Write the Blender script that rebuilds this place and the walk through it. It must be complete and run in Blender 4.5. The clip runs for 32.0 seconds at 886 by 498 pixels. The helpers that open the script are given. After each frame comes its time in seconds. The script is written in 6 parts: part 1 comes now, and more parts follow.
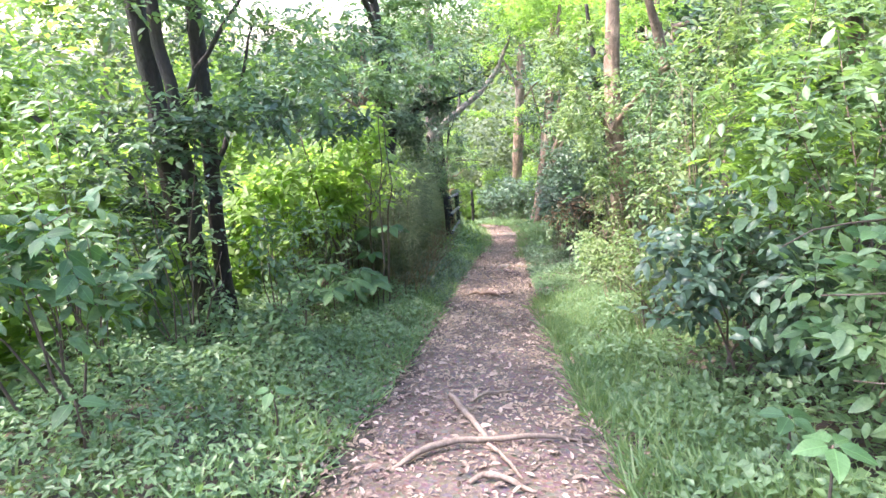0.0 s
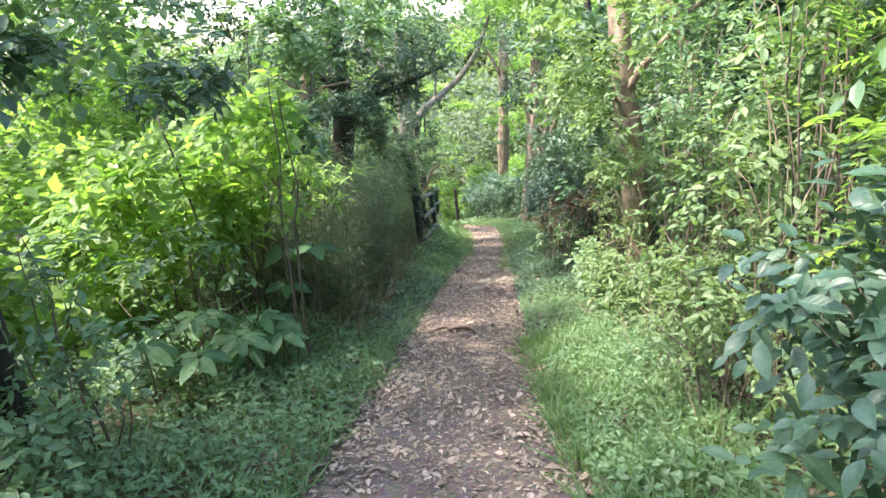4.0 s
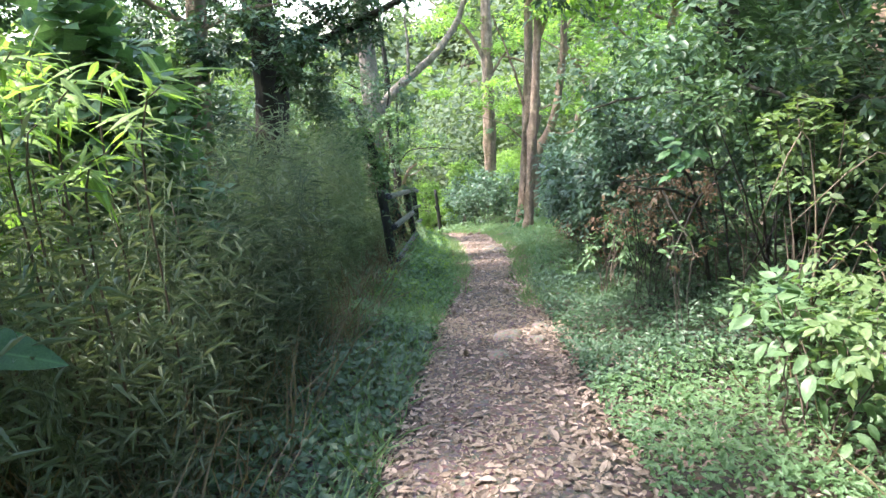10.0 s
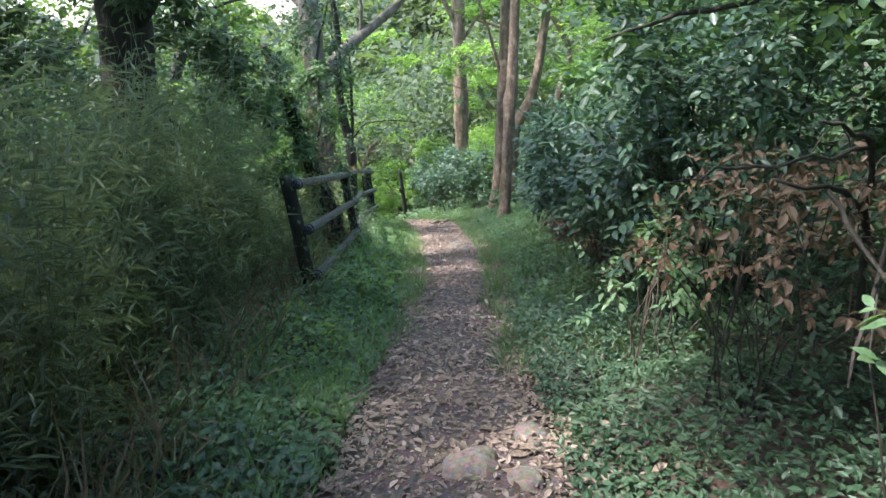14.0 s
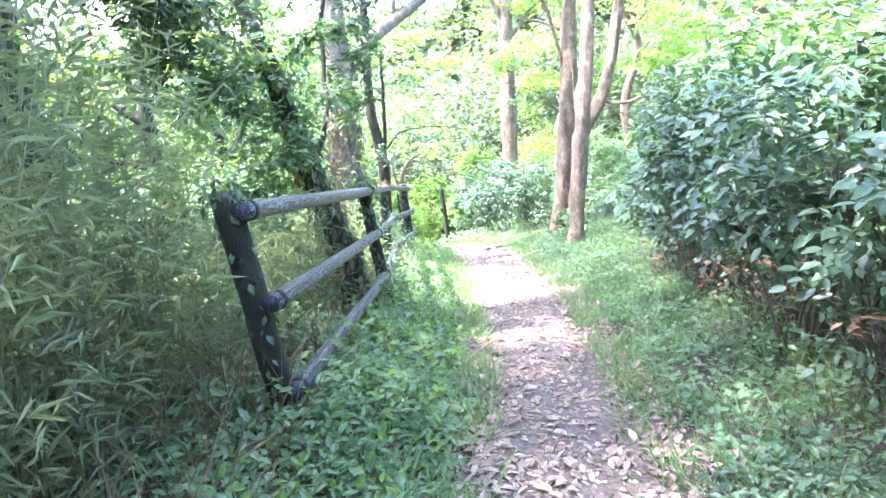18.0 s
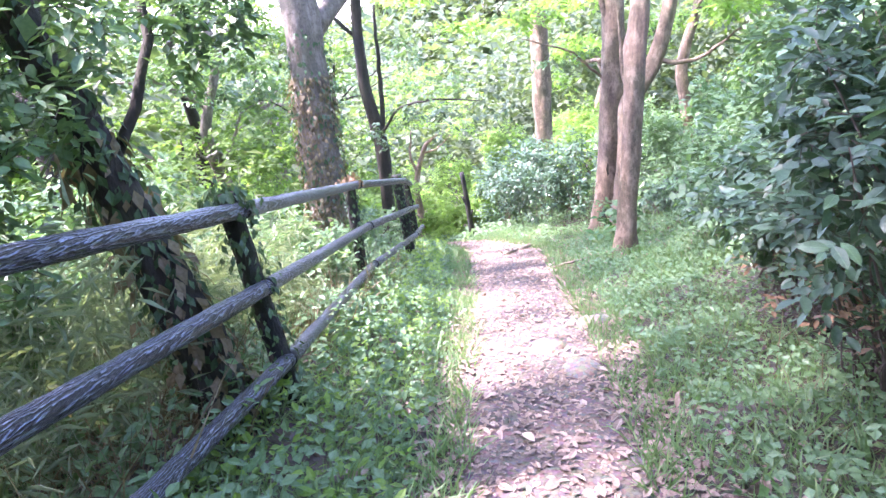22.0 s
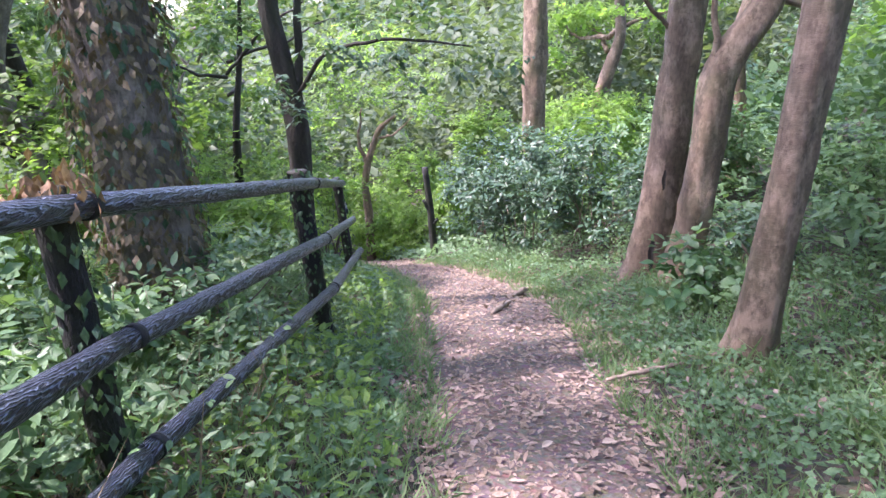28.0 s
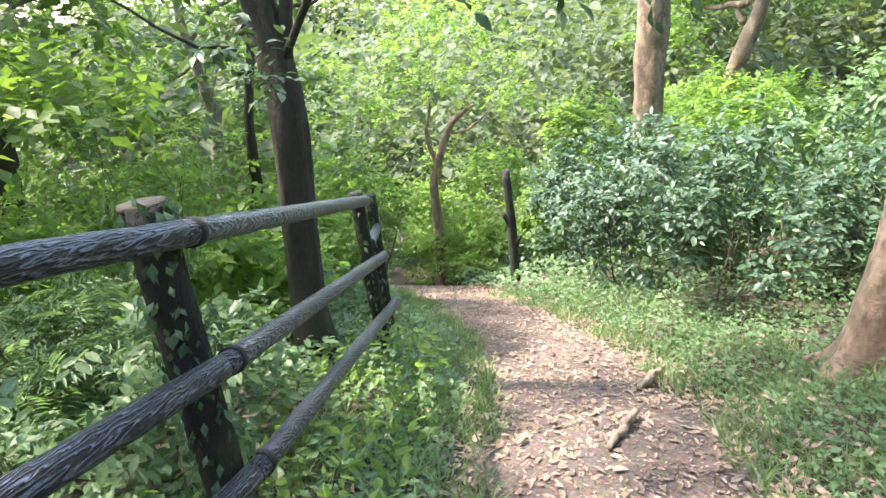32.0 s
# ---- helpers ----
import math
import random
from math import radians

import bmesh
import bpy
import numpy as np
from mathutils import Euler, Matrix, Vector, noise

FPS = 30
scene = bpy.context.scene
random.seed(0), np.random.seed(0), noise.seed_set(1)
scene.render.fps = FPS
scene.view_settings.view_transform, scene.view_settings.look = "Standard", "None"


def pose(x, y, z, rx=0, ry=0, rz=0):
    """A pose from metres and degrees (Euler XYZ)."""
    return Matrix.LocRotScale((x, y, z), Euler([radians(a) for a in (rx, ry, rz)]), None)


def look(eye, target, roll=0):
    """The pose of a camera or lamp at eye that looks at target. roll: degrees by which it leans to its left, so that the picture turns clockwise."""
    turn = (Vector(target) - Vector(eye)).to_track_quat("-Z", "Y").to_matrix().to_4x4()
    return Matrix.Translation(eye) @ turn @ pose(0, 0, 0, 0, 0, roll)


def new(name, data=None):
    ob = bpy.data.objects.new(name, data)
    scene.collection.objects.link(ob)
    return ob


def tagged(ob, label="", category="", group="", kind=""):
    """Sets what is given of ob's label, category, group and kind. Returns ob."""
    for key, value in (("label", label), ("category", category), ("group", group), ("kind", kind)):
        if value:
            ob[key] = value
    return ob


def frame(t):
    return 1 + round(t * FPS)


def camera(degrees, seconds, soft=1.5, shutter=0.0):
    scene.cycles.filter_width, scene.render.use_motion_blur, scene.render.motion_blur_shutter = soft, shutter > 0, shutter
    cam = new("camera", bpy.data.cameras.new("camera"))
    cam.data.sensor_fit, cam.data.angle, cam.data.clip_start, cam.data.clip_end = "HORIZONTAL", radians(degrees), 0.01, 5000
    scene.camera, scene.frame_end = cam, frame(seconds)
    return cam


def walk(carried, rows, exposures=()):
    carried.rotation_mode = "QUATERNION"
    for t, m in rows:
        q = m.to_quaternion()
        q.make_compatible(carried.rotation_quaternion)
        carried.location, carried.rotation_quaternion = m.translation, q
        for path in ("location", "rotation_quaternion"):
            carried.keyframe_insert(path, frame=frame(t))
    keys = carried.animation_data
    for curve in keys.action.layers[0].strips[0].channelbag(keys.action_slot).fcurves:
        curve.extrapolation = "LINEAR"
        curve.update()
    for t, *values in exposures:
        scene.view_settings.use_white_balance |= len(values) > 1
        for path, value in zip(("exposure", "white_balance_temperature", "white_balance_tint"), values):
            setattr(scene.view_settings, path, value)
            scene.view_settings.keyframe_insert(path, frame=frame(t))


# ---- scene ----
cam = camera(69.5, 32.0)
PATH = [
    (0, (0.073, 1.365, 1.343), (-0.061, 3.262, 0.724), -0.4),
    (0.5, (0.191, 1.748, 1.274), (0.145, 3.643, 0.634), -1.4),
    (1, (0.3, 2.073, 1.222), (0.32, 3.964, 0.571), -1.2),
    (1.5, (0.465, 2.427, 1.196), (0.38, 4.309, 0.523), -1.5),
    (2, (0.421, 2.804, 1.024), (0.178, 4.659, 0.316), -1.8),
    (2.5, (0.401, 3.201, 0.873), (0.036, 5.029, 0.148), -2.3),
    (3, (0.351, 3.564, 0.823), (0.058, 5.413, 0.121), -3.1),
    (3.5, (0.332, 3.775, 0.814), (0.225, 5.666, 0.173), -2.2),
    (5.5, (0.459, 5.551, 0.138), (0.263, 7.447, -0.468), -4.4),
    (6, (0.359, 5.975, 0.022), (0.039, 7.853, -0.587), -4.6),
    (6.5, (0.289, 6.371, -0.018), (-0.039, 8.245, -0.636), -4.3),
    (7, (0.099, 6.771, -0.119), (-0.237, 8.644, -0.735), -4.0),
    (7.5, (0.028, 7.136, -0.184), (-0.304, 9.01, -0.796), -4.0),
    (8, (-0.167, 7.438, -0.263), (-0.43, 9.329, -0.86), -3.4),
    (8.5, (-0.14, 7.797, -0.354), (-0.321, 9.703, -0.932), -2.8),
    (9, (-0.171, 8.128, -0.429), (-0.28, 10.042, -1.0), -2.4),
    (9.5, (-0.068, 8.471, -0.534), (-0.148, 10.385, -1.11), -2.6),
    (10, (0.031, 8.82, -0.582), (-0.012, 10.726, -1.187), -3.5),
    (10.5, (0.009, 9.199, -0.645), (0.001, 11.101, -1.264), -3.8),
    (11, (0.12, 9.583, -0.713), (0.165, 11.481, -1.341), -3.7),
    (11.5, (0.079, 10.021, -0.831), (0.188, 11.911, -1.475), -3.9),
    (12, (0.207, 10.387, -0.96), (0.425, 12.264, -1.616), -3.6),
    (12.5, (0.339, 10.75, -1.043), (0.668, 12.603, -1.718), -3.0),
    (13, (0.354, 11.129, -1.109), (0.585, 13.006, -1.76), -3.1),
    (13.5, (0.415, 11.5, -1.141), (0.546, 13.387, -1.791), -3.0),
    (14, (0.355, 11.864, -1.201), (0.388, 13.747, -1.873), -2.7),
    (14.5, (0.318, 12.275, -1.29), (0.256, 14.154, -1.973), -2.3),
    (15, (0.162, 12.658, -1.404), (0.076, 14.541, -2.07), -2.5),
    (15.5, (0.156, 13.028, -1.511), (0.053, 14.916, -2.163), -2.8),
    (17.5, (0.023, 14.725, -1.87), (-0.064, 16.623, -2.494), -4.1),
    (18, (0.097, 15.115, -1.967), (0.012, 17.017, -2.578), -4.6),
    (18.5, (0.109, 15.494, -2.049), (0.008, 17.398, -2.653), -5.1),
    (19, (0.133, 15.92, -2.111), (0.05, 17.819, -2.734), -5.8),
    (19.5, (0.309, 16.335, -2.159), (0.346, 18.219, -2.83), -6.0),
    (20, (0.384, 16.718, -2.228), (0.505, 18.594, -2.911), -5.7),
    (20.5, (0.573, 17.06, -2.269), (0.667, 18.943, -2.936), -5.7),
    (21, (0.589, 17.388, -2.352), (0.572, 19.276, -3.011), -6.0),
    (21.5, (0.538, 17.789, -2.43), (0.335, 19.67, -3.081), -6.8),
    (22, (0.518, 18.158, -2.504), (0.305, 20.035, -3.162), -6.6),
    (22.5, (0.364, 18.532, -2.594), (0.219, 20.42, -3.24), -6.2),
    (23, (0.434, 18.918, -2.649), (0.361, 20.814, -3.282), -6.0),
    (23.5, (0.451, 19.282, -2.739), (0.442, 21.187, -3.348), -5.7),
    (24, (0.654, 19.628, -2.86), (0.641, 21.534, -3.464), -5.7),
    (24.5, (0.639, 19.976, -2.967), (0.567, 21.88, -3.574), -5.3),
    (25, (0.586, 20.315, -2.991), (0.474, 22.215, -3.607), -4.9),
    (25.5, (0.696, 20.757, -3.06), (0.552, 22.657, -3.667), -5.2),
    (27.5, (0.129, 22.771, -3.487), (-0.006, 24.634, -4.202), -2.2),
    (28, (0.126, 23.114, -3.536), (0.047, 24.989, -4.227), -2.1),
    (28.5, (0.108, 23.46, -3.584), (0.108, 25.354, -4.227), -2.1),
    (29, (0.301, 23.794, -3.625), (0.384, 25.705, -4.211), -2.2),
    (29.5, (0.26, 24.209, -3.746), (0.322, 26.119, -4.337), -2.3),
    (30, (0.362, 24.645, -3.875), (0.326, 26.552, -4.478), -2.4),
    (30.5, (0.282, 25.03, -3.916), (0.15, 26.925, -4.541), -2.1),
    (31, (0.213, 25.448, -4.006), (-0.002, 27.327, -4.656), -2.4),
    (31.5, (0.194, 25.88, -4.068), (-0.097, 27.74, -4.744), -2.9),
    (32, (0.054, 26.276, -4.169), (-0.294, 28.122, -4.855), -3.7),
]
EXPOSURES = [(0, 3.35, 6500, 26), (2.0, 3.28, 6400, 21), (3.5, 3.0, 6500, 15), (5.5, 3.87, 6850, 12), (7, 3.85, 6700, 12), (8, 3.55, 6600, 12), (9, 3.5, 6500, 14), (10.5, 2.95, 6250, 16), (12, 2.45, 6000, 16), (13, 2.3, 6050, 15), (14, 2.52, 6050, 15), (15.2, 4.0, 6100, 20), (17.5, 4.65, 5850, 27), (18.3, 4.55, 5850, 27), (19, 4.1, 5650, 32), (20, 3.92, 5600, 38), (21, 3.97, 5650, 40), (22, 4.02, 5850, 43), (24, 4.0, 5880, 43), (25.5, 3.65, 5800, 46), (27.5, 2.9, 5850, 42), (29, 2.98, 6250, 25), (30, 3.35, 6400, 24), (31, 3.37, 6700, 19), (32, 3.28, 6850, 17)]
walk(cam, [(t, look(eye, target, roll)) for t, eye, target, roll in PATH], EXPOSURES)
# ---- world, sun ----
SUN_ELEV, SUN_AZ = radians(60), radians(-95)      # azimuth from +y towards +x
world = bpy.data.worlds.new("sky")
scene.world = world
world.use_nodes = True
wn = world.node_tree.nodes
sky = wn.new("ShaderNodeTexSky")
sky.sky_type, sky.sun_disc = "NISHITA", False
sky.sun_elevation, sky.sun_rotation = SUN_ELEV, SUN_AZ
sky.air_density, sky.dust_density = 1.0, 2.0
wn["Background"].inputs["Strength"].default_value = 0.15
world.node_tree.links.new(sky.outputs["Color"], wn["Background"].inputs["Color"])
sun = new("sun", bpy.data.lights.new("sun", "SUN"))
sun.data.energy, sun.data.angle, sun.data.color = 2.1, radians(3.0), (1.0, 0.94, 0.84)
away = Vector((math.sin(SUN_AZ) * math.cos(SUN_ELEV), math.cos(SUN_AZ) * math.cos(SUN_ELEV), math.sin(SUN_ELEV)))
sun.matrix_world = look(away * 60, (0, 0, 0))

rng = np.random.default_rng(11)
UP = np.array((0.0, 0.0, 1.0))


# ---- materials ----
def mat_base(name):
    m = bpy.data.materials.new(name)
    m.use_nodes = True
    nt = m.node_tree
    return m, nt, nt.nodes["Principled BSDF"]


def node(nt, kind, **props):
    n = nt.nodes.new(kind)
    for k, v in props.items():
        if k == "operation":
            n.operation = v
        elif k == "data_type":
            n.data_type = v
        else:
            n.inputs[k].default_value = v
    return n


def ramp(nt, fac, stops):
    r = nt.nodes.new("ShaderNodeValToRGB")
    el = r.color_ramp.elements
    while len(el) < len(stops):
        el.new(0.5)
    for e, (p, c) in zip(el, stops):
        e.position, e.color = p, (*c, 1)
    nt.links.new(fac, r.inputs["Fac"])
    return r.outputs["Color"]


def noise_tex(nt, scale, detail=4.0, coord=None, stretch=None, rough=0.55):
    n = node(nt, "ShaderNodeTexNoise", Scale=scale, Detail=detail, Roughness=rough)
    co = nt.nodes.new("ShaderNodeTexCoord").outputs["Object"] if coord is None else coord
    if stretch:
        mp = nt.nodes.new("ShaderNodeMapping")
        mp.inputs["Scale"].default_value = stretch
        nt.links.new(co, mp.inputs["Vector"])
        co = mp.outputs["Vector"]
    nt.links.new(co, n.inputs["Vector"])
    return n.outputs["Fac"]


def mixc(nt, fac, a, b, blend="MIX"):
    m = nt.nodes.new("ShaderNodeMix")
    m.data_type, m.blend_type = "RGBA", blend
    for sock, v in ((m.inputs[0], fac), (m.inputs[6], a), (m.inputs[7], b)):
        if isinstance(v, (tuple, list)):
            sock.default_value = (*v, 1)
        elif isinstance(v, float):
            sock.default_value = v
        else:
            nt.links.new(v, sock)
    return m.outputs[2]


def math_node(nt, op, a, b=None):
    m = nt.nodes.new("ShaderNodeMath")
    m.operation = op
    for sock, v in zip(m.inputs, (a, b)):
        if isinstance(v, (int, float)):
            sock.default_value = v
        elif v is not None:
            nt.links.new(v, sock)
    return m.outputs[0]


def bump(nt, bsdf, height, strength, distance=0.01):
    b = node(nt, "ShaderNodeBump", Strength=strength, Distance=distance)
    nt.links.new(height, b.inputs["Height"])
    nt.links.new(b.outputs["Normal"], bsdf.inputs["Normal"])


def leaf_mat(name, cols, rough=0.45, trans=0.35, piece=False, spec=0.4):
    """A leaf: colour varies leaf by leaf and in blotches, light passes through it."""
    m, nt, p = mat_base(name)
    if piece:
        rnd = nt.nodes.new("ShaderNodeObjectInfo").outputs["Random"]
    else:
        rnd = nt.nodes.new("ShaderNodeNewGeometry").outputs["Random Per Island"]
    n = len(cols)
    c = ramp(nt, rnd, [(k / max(1, n - 1), cols[k]) for k in range(n)])
    blot = noise_tex(nt, 1.1, 3.0)
    c = mixc(nt, ramp(nt, blot, [(0.35, (0, 0, 0)), (0.7, (0.55, 0.55, 0.55))]), c, tuple(v * f for v, f in zip(cols[-1], (1.1, 1.1, 0.9))))
    fine = noise_tex(nt, 60.0, 3.0)
    c = mixc(nt, 0.25, c, ramp(nt, fine, [(0.3, tuple(v * 0.5 for v in cols[0])), (0.7, tuple(min(1, v * 1.4) for v in cols[-1]))]))
    nt.links.new(c, p.inputs["Base Color"])
    p.inputs["Roughness"].default_value = rough
    p.inputs["Specular IOR Level"].default_value = spec
    if piece:
        xyz = nt.nodes.new("ShaderNodeSeparateXYZ")
        nt.links.new(nt.nodes.new("ShaderNodeTexCoord").outputs["Object"], xyz.inputs[0])
        off = math_node(nt, "ABSOLUTE", xyz.outputs["X"])
        run = math_node(nt, "SUBTRACT", xyz.outputs["Y"], math_node(nt, "MULTIPLY", off, 0.75))
        vein = math_node(nt, "POWER", math_node(nt, "ABSOLUTE", math_node(nt, "SINE", math_node(nt, "MULTIPLY", run, 24.0))), 0.5)
        rib = ramp(nt, off, [(0.0, (1, 1, 1)), (0.022, (0, 0, 0))])
        c = mixc(nt, mixc(nt, 1.0, rib, (0.4, 0.4, 0.4), "MULTIPLY"), c, tuple(min(1, v * 1.7) for v in cols[-1]))
        nt.links.new(c, p.inputs["Base Color"])
        bump(nt, p, mixc(nt, 0.3, vein, fine), 0.14, 0.05)
    else:
        bump(nt, p, fine, 0.25, 0.003)
    if trans:
        tr = nt.nodes.new("ShaderNodeBsdfTranslucent")
        bright = mixc(nt, 1.0, c, (1.55, 1.65, 0.75), "MULTIPLY")
        nt.links.new(bright, tr.inputs["Color"])
        mx = node(nt, "ShaderNodeMixShader", Fac=trans)
        out = nt.nodes["Material Output"]
        nt.links.new(p.outputs[0], mx.inputs[1])
        nt.links.new(tr.outputs[0], mx.inputs[2])
        nt.links.new(mx.outputs[0], out.inputs["Surface"])
    return m


def bark_mat(name, dark, light, scale=9.0, strength=0.9, moss=0.0, lichen=0.0):
    m, nt, p = mat_base(name)
    a = noise_tex(nt, scale, 6.0, stretch=(1, 1, 0.22), rough=0.65)
    b = noise_tex(nt, scale * 5, 4.0, stretch=(1, 1, 0.5))
    c = ramp(nt, a, [(0.3, dark), (0.5, tuple((u + v) / 2 for u, v in zip(dark, light))), (0.68, light)])
    c = mixc(nt, 0.35, c, ramp(nt, b, [(0.3, tuple(v * 0.5 for v in dark)), (0.7, light)]))
    if moss:
        big = noise_tex(nt, 2.2, 3.0)
        c = mixc(nt, ramp(nt, big, [(0.45, (0, 0, 0)), (0.65, (moss, moss, moss))]), c, (0.06, 0.08, 0.03))
    h = mixc(nt, 0.4, a, b)
    if lichen:
        patch = noise_tex(nt, 4.5, 6.0, stretch=(1, 1, 0.6), rough=0.7)
        c = mixc(nt, ramp(nt, patch, [(0.5, (0, 0, 0)), (0.6, (lichen, lichen, lichen))]), c, tuple(min(0.5, v * 1.5 + 0.05) for v in light))
        scar = noise_tex(nt, 7.0, 5.0, stretch=(1, 1, 3.2), rough=0.75)
        c = mixc(nt, ramp(nt, scar, [(0.6, (0, 0, 0)), (0.72, (0.75, 0.75, 0.75))]), c, tuple(v * 0.5 for v in dark))
        h = mixc(nt, 0.4, h, scar)
    nt.links.new(c, p.inputs["Base Color"])
    p.inputs["Roughness"].default_value = 0.85
    bump(nt, p, h, strength, 0.03)
    return m


def earth_mat(name, stops, scale, fine_scale, strength, wet=0.9):
    m, nt, p = mat_base(name)
    a = noise_tex(nt, scale, 5.0)
    b = noise_tex(nt, fine_scale, 5.0, rough=0.7)
    vor = node(nt, "ShaderNodeTexVoronoi", Scale=fine_scale * 0.8)
    nt.links.new(nt.nodes.new("ShaderNodeTexCoord").outputs["Object"], vor.inputs["Vector"])
    c = ramp(nt, a, stops)
    c = mixc(nt, 0.5, c, ramp(nt, b, [(0.3, tuple(v * 0.55 for v in stops[0][1])), (0.62, tuple(min(1, v * 1.3) for v in stops[-1][1]))]))
    c = mixc(nt, 0.25, c, vor.outputs["Color"], "SOFT_LIGHT")
    nt.links.new(c, p.inputs["Base Color"])
    p.inputs["Roughness"].default_value = wet
    bump(nt, p, mixc(nt, 0.5, b, vor.outputs["Distance"]), strength, 0.02)
    return m


M_LEAF_BRIGHT = leaf_mat("leaf_bright", [(0.097, 0.175, 0.05), (0.14, 0.242, 0.067), (0.194, 0.301, 0.095)], 0.5, 0.6)
M_LEAF_MID = leaf_mat("leaf_mid", [(0.054, 0.116, 0.056), (0.086, 0.165, 0.078), (0.135, 0.218, 0.112)], 0.45, 0.35)
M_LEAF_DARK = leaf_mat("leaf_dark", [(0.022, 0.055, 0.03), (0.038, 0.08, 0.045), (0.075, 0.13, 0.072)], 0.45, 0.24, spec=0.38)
M_LEAF_GLOSS = leaf_mat("leaf_glossy", [(0.02, 0.052, 0.032), (0.036, 0.082, 0.05), (0.078, 0.135, 0.088)], 0.4, 0.22, spec=0.4)
M_LEAF_PIECE = leaf_mat("leaf_broad", [(0.028, 0.08, 0.038), (0.047, 0.115, 0.05), (0.08, 0.165, 0.07)], 0.5, 0.35, piece=True, spec=0.3)
M_LEAF_PIECE_DARK = leaf_mat("leaf_broad_dark", [(0.022, 0.058, 0.034), (0.04, 0.09, 0.05), (0.08, 0.145, 0.08)], 0.42, 0.25, piece=True, spec=0.36)
M_LEAF_YELLOW = leaf_mat("leaf_yellowish", [(0.066, 0.13, 0.052), (0.1, 0.175, 0.072), (0.165, 0.225, 0.105)], 0.5, 0.4)
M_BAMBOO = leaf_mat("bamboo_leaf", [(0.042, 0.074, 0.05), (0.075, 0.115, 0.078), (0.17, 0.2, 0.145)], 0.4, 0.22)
# Lighter copy of the bamboo leaf: drier, and with sunlight put into its colour.
M_BAMBOO_SUN = leaf_mat("bamboo_leaf_sun_toned", [(0.08, 0.13, 0.085), (0.14, 0.195, 0.125), (0.26, 0.3, 0.21)], 0.42, 0.28)
M_DRY = leaf_mat("dry_stalk", [(0.075, 0.056, 0.037), (0.13, 0.1, 0.065), (0.21, 0.17, 0.115)], 0.7, 0.2, spec=0.25)
M_GRASS = leaf_mat("grass_blade", [(0.065, 0.145, 0.067), (0.108, 0.204, 0.095), (0.184, 0.252, 0.123)], 0.5, 0.35)
M_DEADLEAF = leaf_mat("dead_leaf", [(0.07, 0.038, 0.022), (0.15, 0.085, 0.05), (0.28, 0.185, 0.12)], 0.7, 0.12, spec=0.25)
M_LITTER = leaf_mat("litter_leaf", [(0.06, 0.04, 0.032), (0.12, 0.085, 0.068), (0.2, 0.145, 0.118), (0.34, 0.255, 0.215)], 0.75, 0.05, spec=0.25)
M_LITTER_PIECE = leaf_mat("litter_leaf_near", [(0.08, 0.055, 0.042), (0.2, 0.145, 0.115), (0.42, 0.33, 0.28)], 0.75, 0.05, piece=True, spec=0.25)
# Darker, more contrasted litter tone for the first half of the path.
M_LITTER_DARK = leaf_mat("litter_leaf_dark", [(0.022, 0.015, 0.011), (0.045, 0.031, 0.024), (0.085, 0.06, 0.047), (0.15, 0.112, 0.09), (0.4, 0.315, 0.265)], 0.75, 0.05, spec=0.25)
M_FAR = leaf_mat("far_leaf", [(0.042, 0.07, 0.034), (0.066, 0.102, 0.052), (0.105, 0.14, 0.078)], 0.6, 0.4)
M_LEAF_LIGHT = leaf_mat("leaf_light", [(0.06, 0.115, 0.034), (0.09, 0.16, 0.046), (0.13, 0.205, 0.065)], 0.5, 0.5)
M_BARK_DARK = bark_mat("bark_dark", (0.012, 0.01, 0.008), (0.055, 0.045, 0.036), 9.0, 1.0, 0.2)
M_BARK_BROWN = bark_mat("bark_brown", (0.065, 0.044, 0.03), (0.27, 0.188, 0.128), 6.0, 1.0, 0.3, 0.45)
M_BARK_GREY = bark_mat("bark_grey", (0.07, 0.055, 0.045), (0.25, 0.21, 0.17), 12.0, 1.0, 0.3, 0.4)
M_TWIG = bark_mat("twig", (0.045, 0.033, 0.024), (0.15, 0.115, 0.085), 20.0, 0.4)
M_ROOT = bark_mat("root", (0.14, 0.10, 0.075), (0.33, 0.26, 0.2), 14.0, 0.6)
M_POST = bark_mat("post_weathered", (0.005, 0.005, 0.006), (0.024, 0.023, 0.023), 18.0, 1.0, 0.25)
M_STONE = earth_mat("stone", [(0.3, (0.1, 0.082, 0.064)), (0.7, (0.215, 0.178, 0.138))], 6.0, 40.0, 0.5)
M_PATH = earth_mat("path_soil", [(0.3, (0.042, 0.03, 0.024)), (0.5, (0.08, 0.058, 0.047)), (0.72, (0.135, 0.101, 0.083))], 1.7, 38.0, 0.7)
M_GROUND = earth_mat("forest_floor", [(0.3, (0.026, 0.02, 0.014)), (0.5, (0.045, 0.035, 0.024)), (0.7, (0.075, 0.06, 0.042))], 1.1, 30.0, 0.8)


